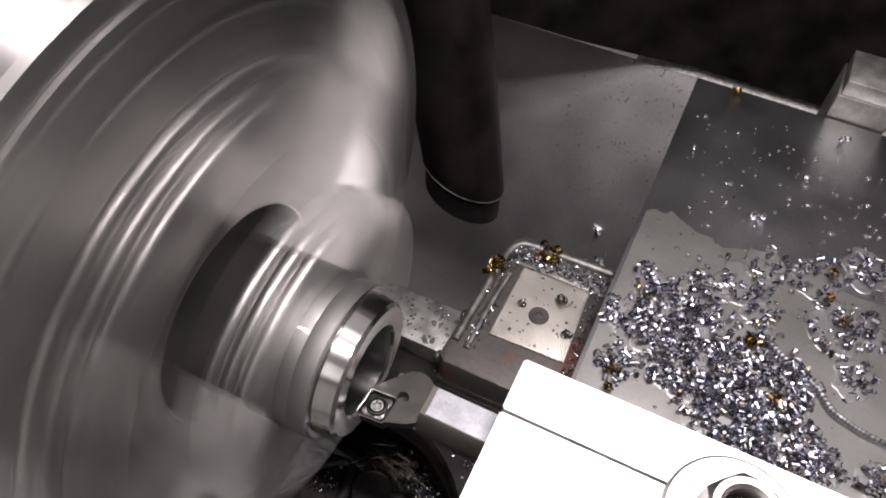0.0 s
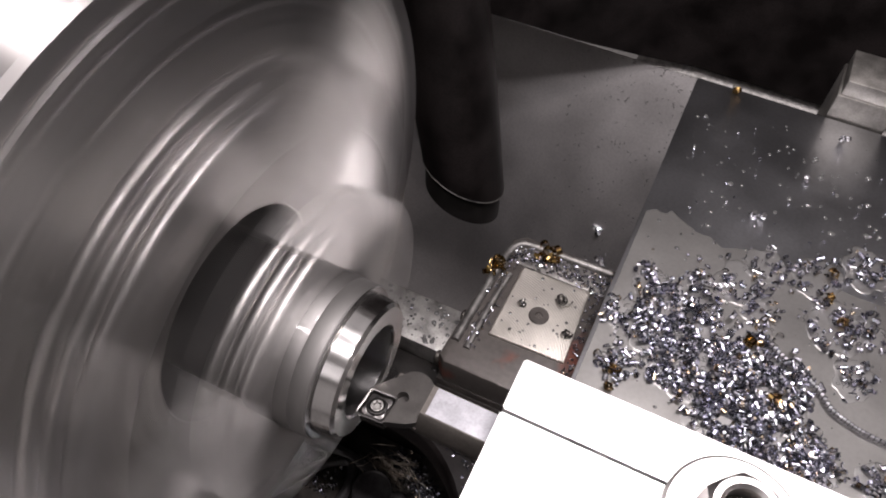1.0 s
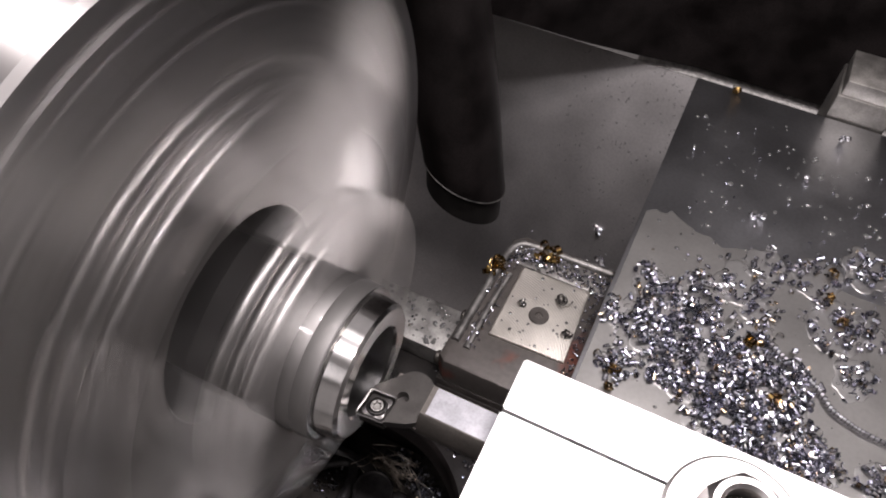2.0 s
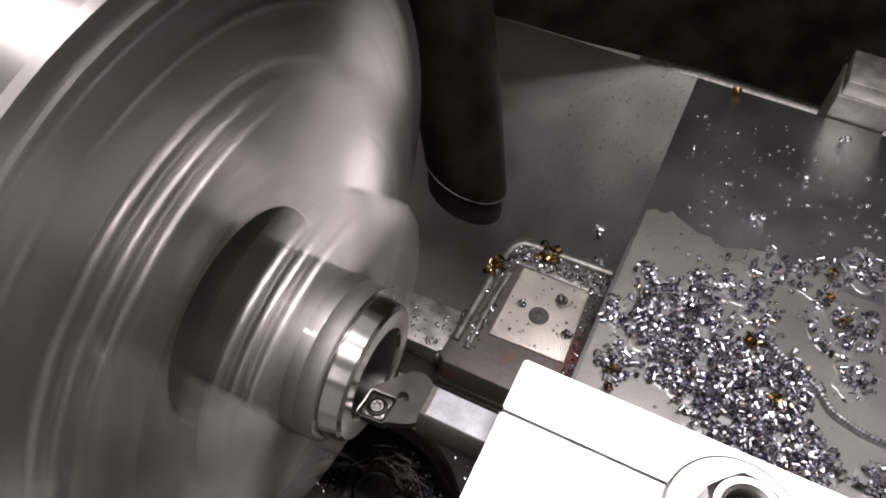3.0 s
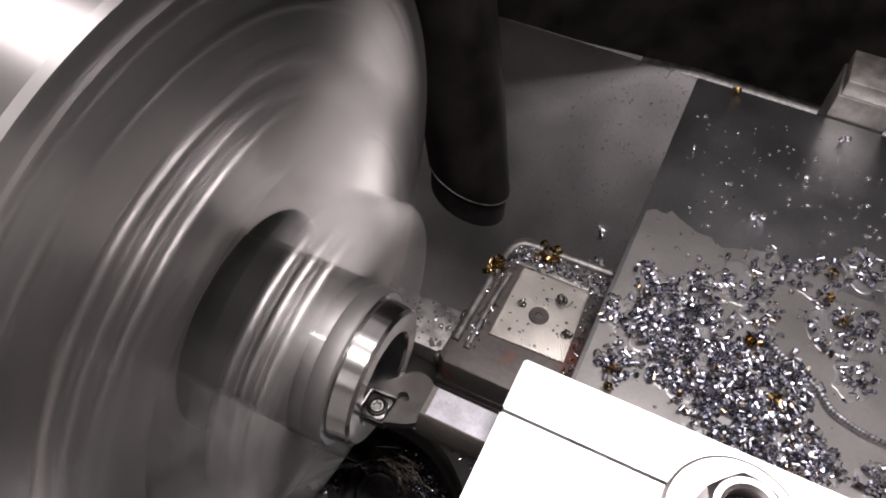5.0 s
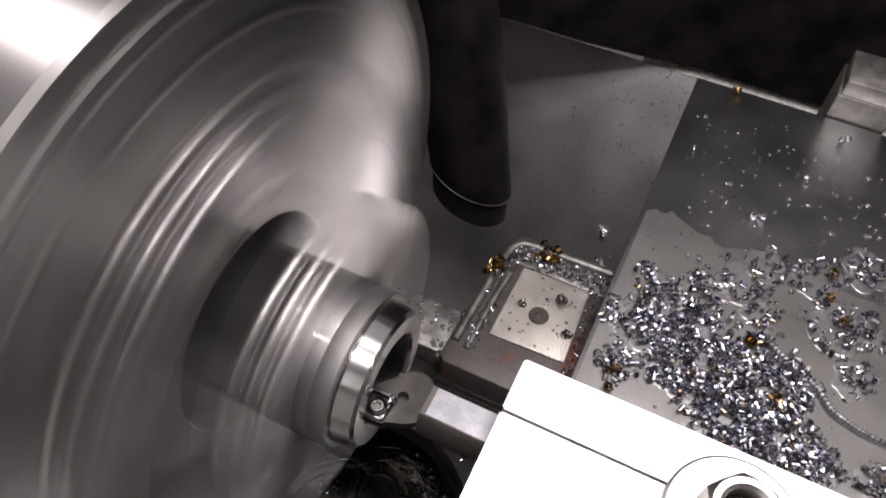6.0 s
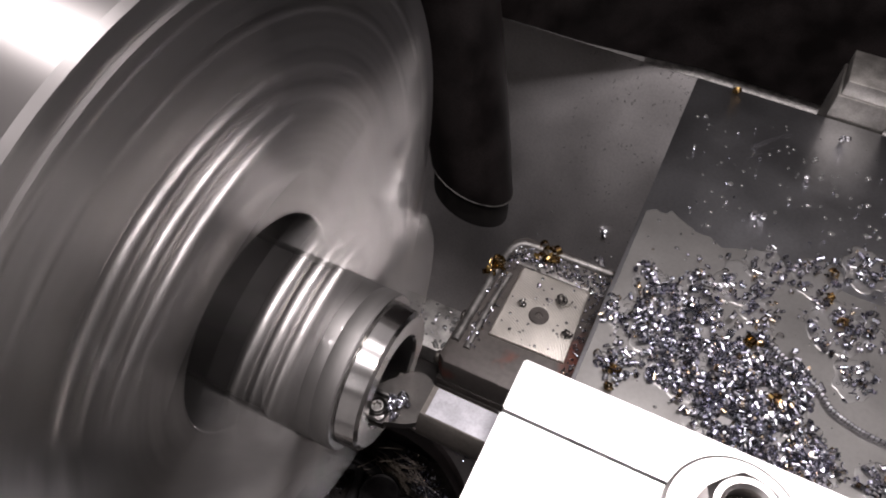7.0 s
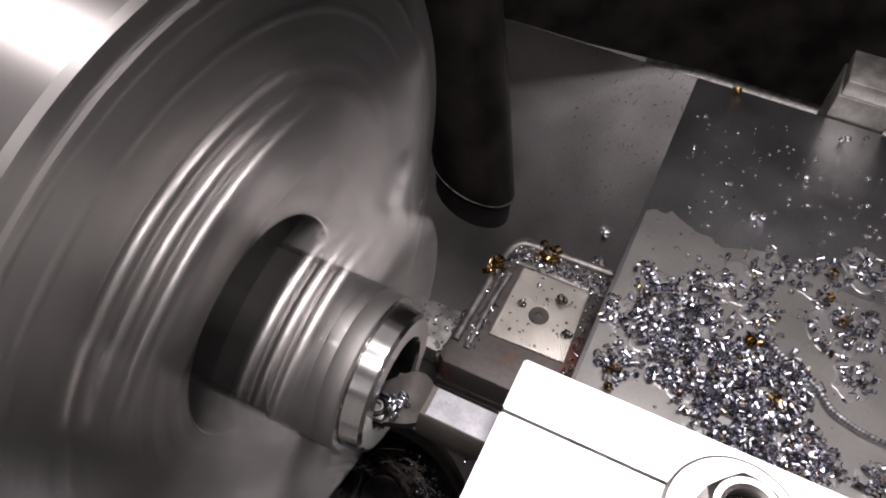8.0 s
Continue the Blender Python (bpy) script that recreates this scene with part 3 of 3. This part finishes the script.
def insert():
    t = thing("cutting_insert", "small rhombic grey carbide insert with a star screw", "cutting insert")
    c = [Vector((0.0021, -0.01425, 0)), Vector((0.0116, -0.0136, 0)), Vector((0.0124, -0.0039, 0)), Vector((0.0029, -0.0045, 0))]
    mid = sum(c, Vector()) / 4

    def loop(inset, z, rad):
        pts = []
        for i in range(4):
            p, a, b = c[i], c[i - 1], c[(i + 1) % 4]
            ua, ub = (a - p).normalized(), (b - p).normalized()
            bis = (ua + ub).normalized()
            half = ua.angle(ub) / 2
            q = p + bis * (inset / math.sin(half))
            d = rad / math.tan(half)
            s, e = q + ua * d, q + ub * d
            o = q + bis * (rad / math.sin(half))
            for k in range(3):
                v = (s - o).lerp(e - o, k / 2).normalized() * rad + o
                pts.append((v.x, v.y, z))
            far = b + ((p - b).normalized() + (c[(i + 2) % 4] - b).normalized()).normalized() * (inset / math.sin((p - b).angle(c[(i + 2) % 4] - b) / 2))
            for k in range(1, 5):
                v = e.lerp(far - (far - e).normalized() * d, k / 5)
                dent = 0.00022 * math.sin(math.pi * k / 5) if inset > 0.0005 else 0.0
                v = v + (mid - v).normalized() * dent
                pts.append((v.x, v.y, z))
        return pts
    n = 28
    loops = [loop(0.0011, -0.0036, 0.0006), loop(0.0, 0.0003, 0.0006), loop(0.00030, 0.0005, 0.0006), loop(0.0006, 0.0004, 0.0008), loop(0.0012, -0.0007, 0.0010)]
    for r, z in ((0.0033, -0.0006), (0.0030, 0.00030), (0.0027, 0.00045), (0.00248, 0.0003), (0.0022, -0.0008), (0.0018, -0.002)):
        pts = []
        for i in range(n):
            d = Vector(loops[1][i]) - mid
            a = math.atan2(d.y, d.x)
            pts.append((mid.x + r * math.cos(a), mid.y + r * math.sin(a), z))
        loops.append(pts)
    bm = bmesh.new()
    rows = [[bm.verts.new(p) for p in q] for q in loops]
    for a, b in zip(rows, rows[1:]):
        for i in range(n):
            bm.faces.new((a[i], a[(i + 1) % n], b[(i + 1) % n], b[i]))
    part("tip", bm, M_insert, t, smooth=28)
    bm = bmesh.new()
    k = 36
    rows = []
    for r, z, star in ((0.0020, -0.0010, 0), (0.0020, -0.0001, 0), (0.00185, 0.00015, 0), (0.00145, 0.0002, 0), (0.0012, 0.00005, 1), (0.0011, -0.0010, 1)):
        rows.append([bm.verts.new((mid.x + r * (1 + star * 0.16 * math.cos(6 * 2 * math.pi * i / k)) * math.cos(2 * math.pi * i / k),
                                   mid.y + r * (1 + star * 0.16 * math.cos(6 * 2 * math.pi * i / k)) * math.sin(2 * math.pi * i / k), z)) for i in range(k)])
    for a, b in zip(rows, rows[1:]):
        for i in range(k):
            bm.faces.new((a[i], a[(i + 1) % k], b[(i + 1) % k], b[i]))
    bm.faces.new(rows[-1])
    part("star_screw", bm, M_rim, t, "bright star-socket screw")
    return t


# ---- chips ----
# heaps on the slide: place, radius, number of chips
PILES = [(0.061, 0.148, 0.0062, 60), (0.071, 0.119, 0.0071, 80), (0.074, 0.175, 0.009, 65), (0.084, 0.15, 0.0154, 230), (0.092, 0.18, 0.008, 35), (0.102, 0.165, 0.0124, 120), (0.103, 0.134, 0.0173, 300), (0.126, 0.138, 0.0172, 290), (0.122, 0.117, 0.0144, 210), (0.141, 0.135, 0.0146, 200), (0.138, 0.111, 0.0141, 200), (0.156, 0.146, 0.0112, 130), (0.156, 0.109, 0.0134, 150), (0.173, 0.108, 0.0115, 110), (0.118, 0.197, 0.0122, 70), (0.13, 0.216, 0.0105, 50), (0.132, 0.185, 0.0088, 55), (0.158, 0.221, 0.0123, 70), (0.182, 0.24, 0.0125, 90), (0.172, 0.191, 0.0139, 80), (0.186, 0.198, 0.0093, 50), (0.185, 0.164, 0.0095, 50), (0.202, 0.113, 0.0076, 50), (0.133, 0.16, 0.0121, 75), (0.075, 0.178, 0.0055, 45), (0.096, 0.189, 0.0055, 40), (0.170, 0.113, 0.0085, 110), (0.158, 0.128, 0.0085, 110), (0.179, 0.106, 0.007, 70), (0.129, 0.147, 0.008, 60)]
COILS = [[(0.0577, 0.1561), (0.0625, 0.1433), (0.0685, 0.1261)], [(0.0886, 0.1787), (0.0917, 0.1695), (0.095, 0.1589)], [(0.1002, 0.1882), (0.1074, 0.1893), (0.1155, 0.1943)]]
STRING = [(0.1416, 0.1645), (0.1513, 0.1585), (0.1606, 0.1537), (0.169, 0.1485), (0.1768, 0.1404), (0.1853, 0.1368), (0.1942, 0.1346), (0.2059, 0.1338), (0.2179, 0.1328)]


def chip_pile():
    bm = bmesh.new()
    for x, y, r, n in PILES:
        for i in range(int((1.30 if x < 0.16 and y < 0.17 else 0.85) * n)):
            a, d = rng.uniform(0, 6.283), r * math.sqrt(rng.random())
            px, py = x + d * math.cos(a), y + d * math.sin(a) * 1.15
            px, py = px + rng.gauss(0, 0.0032), py + rng.gauss(0, 0.0032)
            rad = rng.uniform(0.0005, 0.0014)
            if px < 0.0545 or noise.noise((px * 85, py * 85, 3)) > 0.26:
                continue
            lift = rng.random() ** 2 * (0.0042 if n > 100 else 0.0015)
            tight = rng.random()
            if tight < 0.5:
                w = rng.uniform(0.0010, 0.0018)
                m = pose(px, py, -0.14 + rad * 1.25 + lift, 90 + rng.gauss(0, 22), rng.gauss(0, 22), 0)
                curl(bm, pose(px, py, 0) @ pose(0, 0, 0, 0, 0, rng.uniform(0, 360)) @ pose(-px, -py, 0) @ m, rad, w, rng.uniform(1.0, 2.4), w * 1.03, seg=rng.randint(10, 18))
            elif tight < 0.9:
                curl(bm, chip_pose(px, py, -0.14 + 0.0011 + lift), rad * rng.uniform(0.9, 1.6), rng.uniform(0.0008, 0.0020), rng.uniform(0.3, 0.8), rng.uniform(0, 0.002), seg=6)
            else:
                curl(bm, chip_pose(px, py, -0.14 + 0.0008 + lift), 0.0035, rng.uniform(0.0008, 0.0014), rng.uniform(0.08, 0.22), 0.0, seg=4)
    tagged(part("swarf_pile", bm, M_chip, smooth=50), "heap of small curled silver steel chips on the slide", "swarf", kind="stuff")


def string_chip(knots, label, r=0.0017):
    """A long tight coil that trails out of the heap."""
    line = smooth_line([(x, y, -0.1380) for x, y in knots], 14 if len(knots) > 3 else 9)
    bm, prev = bmesh.new(), None
    for i, p in enumerate(line):
        for k in range(3):
            a = 2 * math.pi * (i * 3 + k) / 9
            f = (line[min(i + 1, len(line) - 1)] - p) * (k / 3)
            o = Vector((0.35 * math.cos(a), 0.8 * math.cos(a), math.sin(a))) * r
            vs = [bm.verts.new(p + f + o * q + Vector((w, 0, 0))) for q, w in ((1, -0.0008), (1, 0.0008), (1.2, 0.0008), (1.2, -0.0008))]
            if prev:
                for q in range(4):
                    bm.faces.new((prev[q], prev[(q + 1) % 4], vs[(q + 1) % 4], vs[q]))
            prev = vs
    tagged(part("string_chip", bm, M_coil, smooth=8), label, "metal chip")


GOLD = [(0.0836, 0.3539, -0.14, 1.9), (0.1637, 0.224, -0.138, 1.5), (0.1328, 0.1594, -0.138, 1.9), (0.1741, 0.1961, -0.138, 1.5), (0.15, 0.1326, -0.138, 1.6), (0.0723, 0.1141, -0.139, 1.6), (0.0719, 0.1015, -0.139, 1.3), (-0.0174, 0.1758, -0.193, 2.8), (0.0063, 0.2043, -0.193, 2.6), (0.1647, 0.2077, -0.138, 1.4)]
SILVER = [(0.1538, 0.34, -0.14, 1.7), (0.1165, 0.2487, -0.14, 1.9), (0.138, 0.2948, -0.14, 1.2), (0.1057, 0.1424, -0.137, 1.9), (0.0064, 0.1606, -0.19, 1.2), (0.0298, 0.1722, -0.19, 1.9), (0.0394, 0.1533, -0.19, 1.3), (0.0144, 0.1485, -0.19, 0.8), (0.0056, 0.1397, -0.19, 0.6), (0.0382, 0.2151, -0.193, 1.5), (0.0436, 0.1906, -0.193, 1.2), (-0.0151, 0.1355, -0.196, 1.2), (-0.0121, 0.1461, -0.196, 1.0), (-0.0081, 0.192, -0.193, 1.0), (0.0949, 0.2022, -0.14, 1.0), (0.13, 0.2287, -0.14, 1.2)]


def loose_chip(x, y, z, gold, size):
    bm = bmesh.new()
    for k in range(rng.choice((6, 7)) if size > 2 else rng.choice((3, 4)) if size > 1 else 1):
        wide = 0.0024 if size > 2 else 0.0016
        m = pose(rng.uniform(-1, 1) * wide * size, rng.uniform(-1, 1) * wide * size, 0.0017 * size, rng.uniform(0, 360), rng.uniform(0, 360), rng.uniform(0, 360))
        curl(bm, m, rng.uniform(0.0008, 0.0014) * size, rng.uniform(0.0010, 0.0016) * size, rng.uniform(0.5, 1.2), 0.001 * size, thick=0.0003)
    lab = "gold heat-tinted curled chip" if gold else "loose silver curled steel chip" if size > 0.7 else "tiny silver chip crumb"
    low = min(v.co.z for v in bm.verts)
    # chips on the plate: the dark they reflect is put into the colour
    ob = tagged(part("metal_chip", bm, M_gold if gold else M_dull if z == -0.19 else M_coil if size > 1 else M_chip, smooth=50), lab + " lying on oily metal", "metal chip", "loose chips")
    ob.location = (x, y, z - low)
    return ob


def loose_chips():
    for gold, rows in ((1, GOLD), (0, SILVER)):
        for x, y, z, size in rows:
            loose_chip(x, y, z, gold, size)
    for k in range(46):
        loose_chip(rng.uniform(0.065, 0.20), rng.uniform(0.175, 0.33), -0.14, 0, rng.uniform(0.3, 0.55))
    for k in range(16):
        loose_chip(rng.uniform(-0.010, 0.050), rng.uniform(0.192, 0.204), -0.1935, 0, rng.uniform(0.4, 0.8))
    for k in range(8):
        loose_chip(rng.uniform(-0.019, -0.008), rng.uniform(0.118, 0.185), -0.196, 0, rng.uniform(0.4, 0.7))
    return [loose_chip(rng.uniform(-0.08, -0.035), rng.uniform(0.124, 0.152), -0.22, 0, rng.uniform(0.4, 0.7)) for k in range(6)] + \
           [loose_chip(rng.uniform(-0.06, 0.02), rng.uniform(0.104, 0.119), -0.238, 0, rng.uniform(0.4, 0.8)) for k in range(10)] + \
           [loose_chip(0.005, 0.482, -0.497, 0, 2.2)]


def dome(bm, x, y, z, r, h):
    n, rows = 12, []
    sx, sy = rng.uniform(0.8, 1.25), rng.uniform(0.8, 1.25)
    for q in range(4):
        a = math.pi / 2 * q / 4
        rows.append([bm.verts.new((x + sx * r * math.cos(a) * math.cos(2 * math.pi * i / n), y + sy * r * math.cos(a) * math.sin(2 * math.pi * i / n), z + h * math.sin(a))) for i in range(n)])
    tip = bm.verts.new((x, y, z + h))
    for a, b in zip(rows, rows[1:]):
        for i in range(n):
            bm.faces.new((a[i], a[(i + 1) % n], b[(i + 1) % n], b[i]))
    for i in range(n):
        bm.faces.new((rows[-1][i], rows[-1][(i + 1) % n], tip))


def guard_specks():
    """Oil-black grit and a few bright crumbs stuck to the sloping sheet."""
    out = []
    for mat, count, label in ((M_hole, 240, "black oily grit stuck to the sloping sheet"), (M_chip, 36, "bright crumbs of swarf stuck to the sloping sheet")):
        bm = bmesh.new()
        for k in range(count):
            u, x = rng.random() ** 1.5 * 0.62, 0.09 - 0.17 * rng.random() ** 1.3
            y, z, r = 0.586 - 0.226 * u, -0.3215 - 0.3875 * u, rng.uniform(0.0004, 0.0011)
            m = pose(x, y - 0.0006, z + 0.0004, 60, 0, 0) @ pose(0, 0, 0, 0, 0, rng.uniform(0, 360))
            curl(bm, m, r, r * rng.uniform(0.6, 1.6), rng.uniform(0.3, 0.8), 0.0, seg=5)
        out.append(tagged(part("swarf_speck", bm, mat, smooth=50), label, "swarf", kind="stuff"))
    return out


def way_drops():
    bm = bmesh.new()
    for k in range(60):
        r = rng.uniform(0.0004, 0.0017)
        dome(bm, rng.uniform(-0.09, -0.03), rng.uniform(0.124, 0.154), -0.22, r, r * 0.4)
    return tagged(part("coolant_drop", bm, M_drop, smooth=60), "coolant drops standing on the flat way", "liquid", kind="stuff")


def drops():
    bm = bmesh.new()
    for k in range(150):
        r = rng.uniform(0.0003, 0.0011)
        dome(bm, rng.uniform(0.058, 0.21), rng.uniform(0.09, 0.34), -0.14, r, r * 0.45)
    for k in range(44):
        r = rng.uniform(0.0009, 0.0019)
        dome(bm, rng.uniform(0.062, 0.21), 0.205 + 0.135 * rng.random() ** 1.3, -0.14, r, r * 0.5)
    for k in range(26):
        r = rng.uniform(0.0003, 0.0010)
        dome(bm, rng.uniform(-0.003, 0.041), rng.uniform(0.135, 0.186), -0.19, r, r * 0.4)
    tagged(part("coolant_drop", bm, M_drop, smooth=60), "clear coolant drops scattered over slide and plate", "liquid", kind="stuff")
    # a thin pool of coolant with a raised edge round the heaps
    bm = bmesh.new()
    for k, (x, y, r, n) in enumerate(PILES):
        rows = []
        for f, h in ((1.0, 0.0), (0.985, 0.00019), (0.95, 0.00024), (0.86, 0.00020), (0.80, 0.00020)):
            ring = []
            for i in range(56):
                a = 2 * math.pi * i / 56
                q = 1.12 + 0.30 * noise.noise((1.6 * math.cos(a) + 7 * k, 1.6 * math.sin(a), 3)) + 0.14 * noise.noise((6 * math.cos(a), 6 * math.sin(a), 5 + k))
                ring.append(bm.verts.new((x + r * q * f * math.cos(a), y + 1.15 * r * q * f * math.sin(a), -0.14 + h + 0.000004 * k)))
            rows.append(ring)
        for a, b in zip(rows, rows[1:]):
            for i in range(56):
                bm.faces.new((a[i], a[(i + 1) % 56], b[(i + 1) % 56], b[i]))
        bm.faces.new(rows[-1])
    tagged(part("coolant_pool", bm, M_pool, smooth=80), "thin clear pools of coolant spread under the chips", "liquid", kind="stuff")
    bm = bmesh.new()
    for x, y, r, n in PILES:
        for k in range(5 + int(n / 16)):
            a, d = rng.uniform(0, 6.283), r * rng.uniform(0.5, 1.25)
            px, py, head = x + d * math.cos(a), y + 1.15 * d * math.sin(a), rng.uniform(0, 6.283)
            turn, pts = rng.choice((-1, 1)) * rng.uniform(0.2, 0.7), []
            for q in range(rng.randint(6, 16)):
                pts.append(Vector((px, py, -0.13985)))
                px, py, head = px + 0.0007 * math.cos(head), py + 0.0007 * math.sin(head), head + turn + rng.gauss(0, 0.45)
            if min(v.x for v in pts) > 0.0545:
                one = sweep(pts, rng.uniform(0.00016, 0.00030), 6)
                me = bpy.data.meshes.new("wet")
                one.to_mesh(me)
                one.free()
                bm.from_mesh(me)
                bpy.data.meshes.remove(me)
    tagged(part("coolant_edge", bm, M_drop, smooth=60), "glinting wet edges of coolant between the chips", "liquid", kind="stuff")
    # the wetted patch and its ragged rim
    far = [(0.0555, 0.2255), (0.0610, 0.2285), (0.0660, 0.2280), (0.0700, 0.2312), (0.0745, 0.2290), (0.0800, 0.2258), (0.0880, 0.2225), (0.0950, 0.2230), (0.1040, 0.2185), (0.1150, 0.2225), (0.1300, 0.2180), (0.1500, 0.2235), (0.1800, 0.2180), (0.2200, 0.2200)]
    line = smooth_line([(x, y, 0) for x, y in far], 8)
    line = [v + Vector((0.0004 * noise.noise((v.x * 700, v.y * 700, 1)), 0.0012 * noise.noise((v.x * 400, v.y * 400, 2)), 0)) for v in line]
    tagged(part("coolant_film", prism([(v.x, v.y) for v in line] + [(0.22, 0.02), (0.0545, 0.02)], -0.14, -0.13985, 0.0001), M_film, smooth=4), "faint film of coolant wetting the slide", "liquid", kind="stuff")
    rim = [Vector((v.x, v.y, -0.1399)) for v in line[:46]]
    tagged(part("coolant_rim", sweep(rim, 0.00020, 6), M_drop, smooth=60), "thin glinting rim of drying coolant on the slide", "liquid", kind="stuff")


# ---- fresh chips that come out of the bore ----
def fresh_chip(size, n, seed):
    r = random.Random(seed)
    root = None
    for k in range(n):
        bm = bmesh.new()
        m = pose(r.gauss(0, 0.0011) * size, r.gauss(0, 0.0011) * size, r.gauss(0, 0.0006) * size, r.uniform(0, 360), r.uniform(0, 360), r.uniform(0, 360))
        curl(bm, m, r.uniform(0.0004, 0.0009) * size, r.uniform(0.0006, 0.0012) * size, r.uniform(0.6, 1.8), 0.0008, seg=12)
        ob = part("curl" if root else "fresh_chip", bm, M_chip, root, smooth=50)
        root = root or ob
    return tagged(root, "freshly cut bright steel chip coming out of the bore", "metal chip", "fresh chips")


# when it comes out, where it comes to lie
NEST = [(5.95, 0.0112, -0.0062, 0.0020), (6.25, 0.0130, -0.0040, 0.0018), (6.55, 0.0118, -0.0085, 0.0028), (6.72, 0.0135, -0.0105, 0.0020), (6.85, 0.0124, -0.0068, 0.0042), (6.95, 0.0150, -0.0052, 0.0020), (7.25, 0.0128, -0.0095, 0.0050)]
FLIGHTS = [(0.62, 0.30, 0.075, 0.165, -0.138), (3.05, 0.34, -0.028, 0.138, -0.2188), (4.42, 0.34, -0.045, 0.142, -0.2188), (4.62, 0.30, 0.020, 0.170, -0.1885), (6.62, 0.36, 0.012, 0.180, -0.1885), (6.86, 0.22, 0.165, 0.345, -0.138)]


# ---- motion ----
FEED, START = 0.00141, 1.38


def fed(t):
    """How far the chuck has come towards the tool at t seconds."""
    return FEED * max(0.0, t - START)


# the spindle's speed in degrees a second: it slows from FAST to SLOW between 6.4 and 6.7 s, and recovers a little after 7.5 s
FAST, SLOW, EASE = 2642.0, 1535.0, (6.4, 6.7)
# degrees at the start, so that one jaw stands at 155 degrees round the axis at 7.5 s
SPIN_START = 155 - 100 - (FAST * 6.4 + 0.15 * (FAST + SLOW) + 0.8 * SLOW)


def turned_by(t):
    """Degrees the spindle has turned at t seconds."""
    a, b = EASE
    u = min(max(t - a, 0.0), b - a)
    return SPIN_START + FAST * min(t, a) + FAST * u - (FAST - SLOW) * u * u / (2 * (b - a)) + SLOW * max(0.0, t - b) + 45 * max(0.0, t - 7.5)


def motions():
    spin, plain = [], []
    for k in range(241):
        t = k / 30
        spin.append((t, pose(fed(t), 0, 0, turned_by(t) % 360, 0, 0)))
        if k % 6 == 0 or abs(t - START) < 0.1:
            plain.append((t, fed(t)))
    for k, (t0, x, y, z) in enumerate(NEST):
        ob = fresh_chip(0.62, 7, 40 + k)
        home = (-0.020 + 0.002 * k, -0.006, -0.003)
        walk(ob, [(0.0, pose(*home)), (t0 - 0.3, pose(*home)), (t0 - 0.1, pose(0.002, y, z, 20, 10, 40)), (t0, pose(x, y, z, 40, 30, 70)), (8.0, pose(x, y, z, 40, 30, 70))])
    for k, (t0, d, x, y, z) in enumerate(FLIGHTS):
        ob = fresh_chip(1.5, 2, 80 + k)
        home = (-0.030, 0.004 - 0.002 * k, -0.004)
        rows = [(0.0, pose(*home)), (t0 - 0.1, pose(*home)), (t0, pose(0.004, 0.002, 0.004))]
        for q in (0.25, 0.5, 0.75, 1.0):
            rows.append((t0 + d * q, pose(0.004 + (x - 0.004) * q, 0.002 + (y - 0.002) * q, 0.004 + (z - 0.004) * q + 0.16 * q * (1 - q), 80 * q, 60 * q, 50 * q)))
        walk(ob, rows + [(8.0, rows[-1][1])])
    for ob in SPINNING:
        walk(ob, spin)
    for ob in FED:
        rest = ob.matrix_basis.copy()
        walk(ob, [(t, pose(d, 0, 0) @ rest) for t, d in plain])


room()
SPINNING = [chuck(), workpiece()]
FED = [bed(), headstock(), guard(), pipe(), *pit()]
saddle()
saddle_crumbs()
milled_plate()
cross_slide()
bracket()
holder()
boring_bar()
insert()
chip_pile()
string_chip(STRING, "long tightly coiled silver steel chip trailing from the heap")
for knots in COILS:
    string_chip(knots, "short stiff coil of silver steel swarf in the heap", 0.0015)
FED += loose_chips() + [way_drops()] + guard_specks()
drops()
motions()
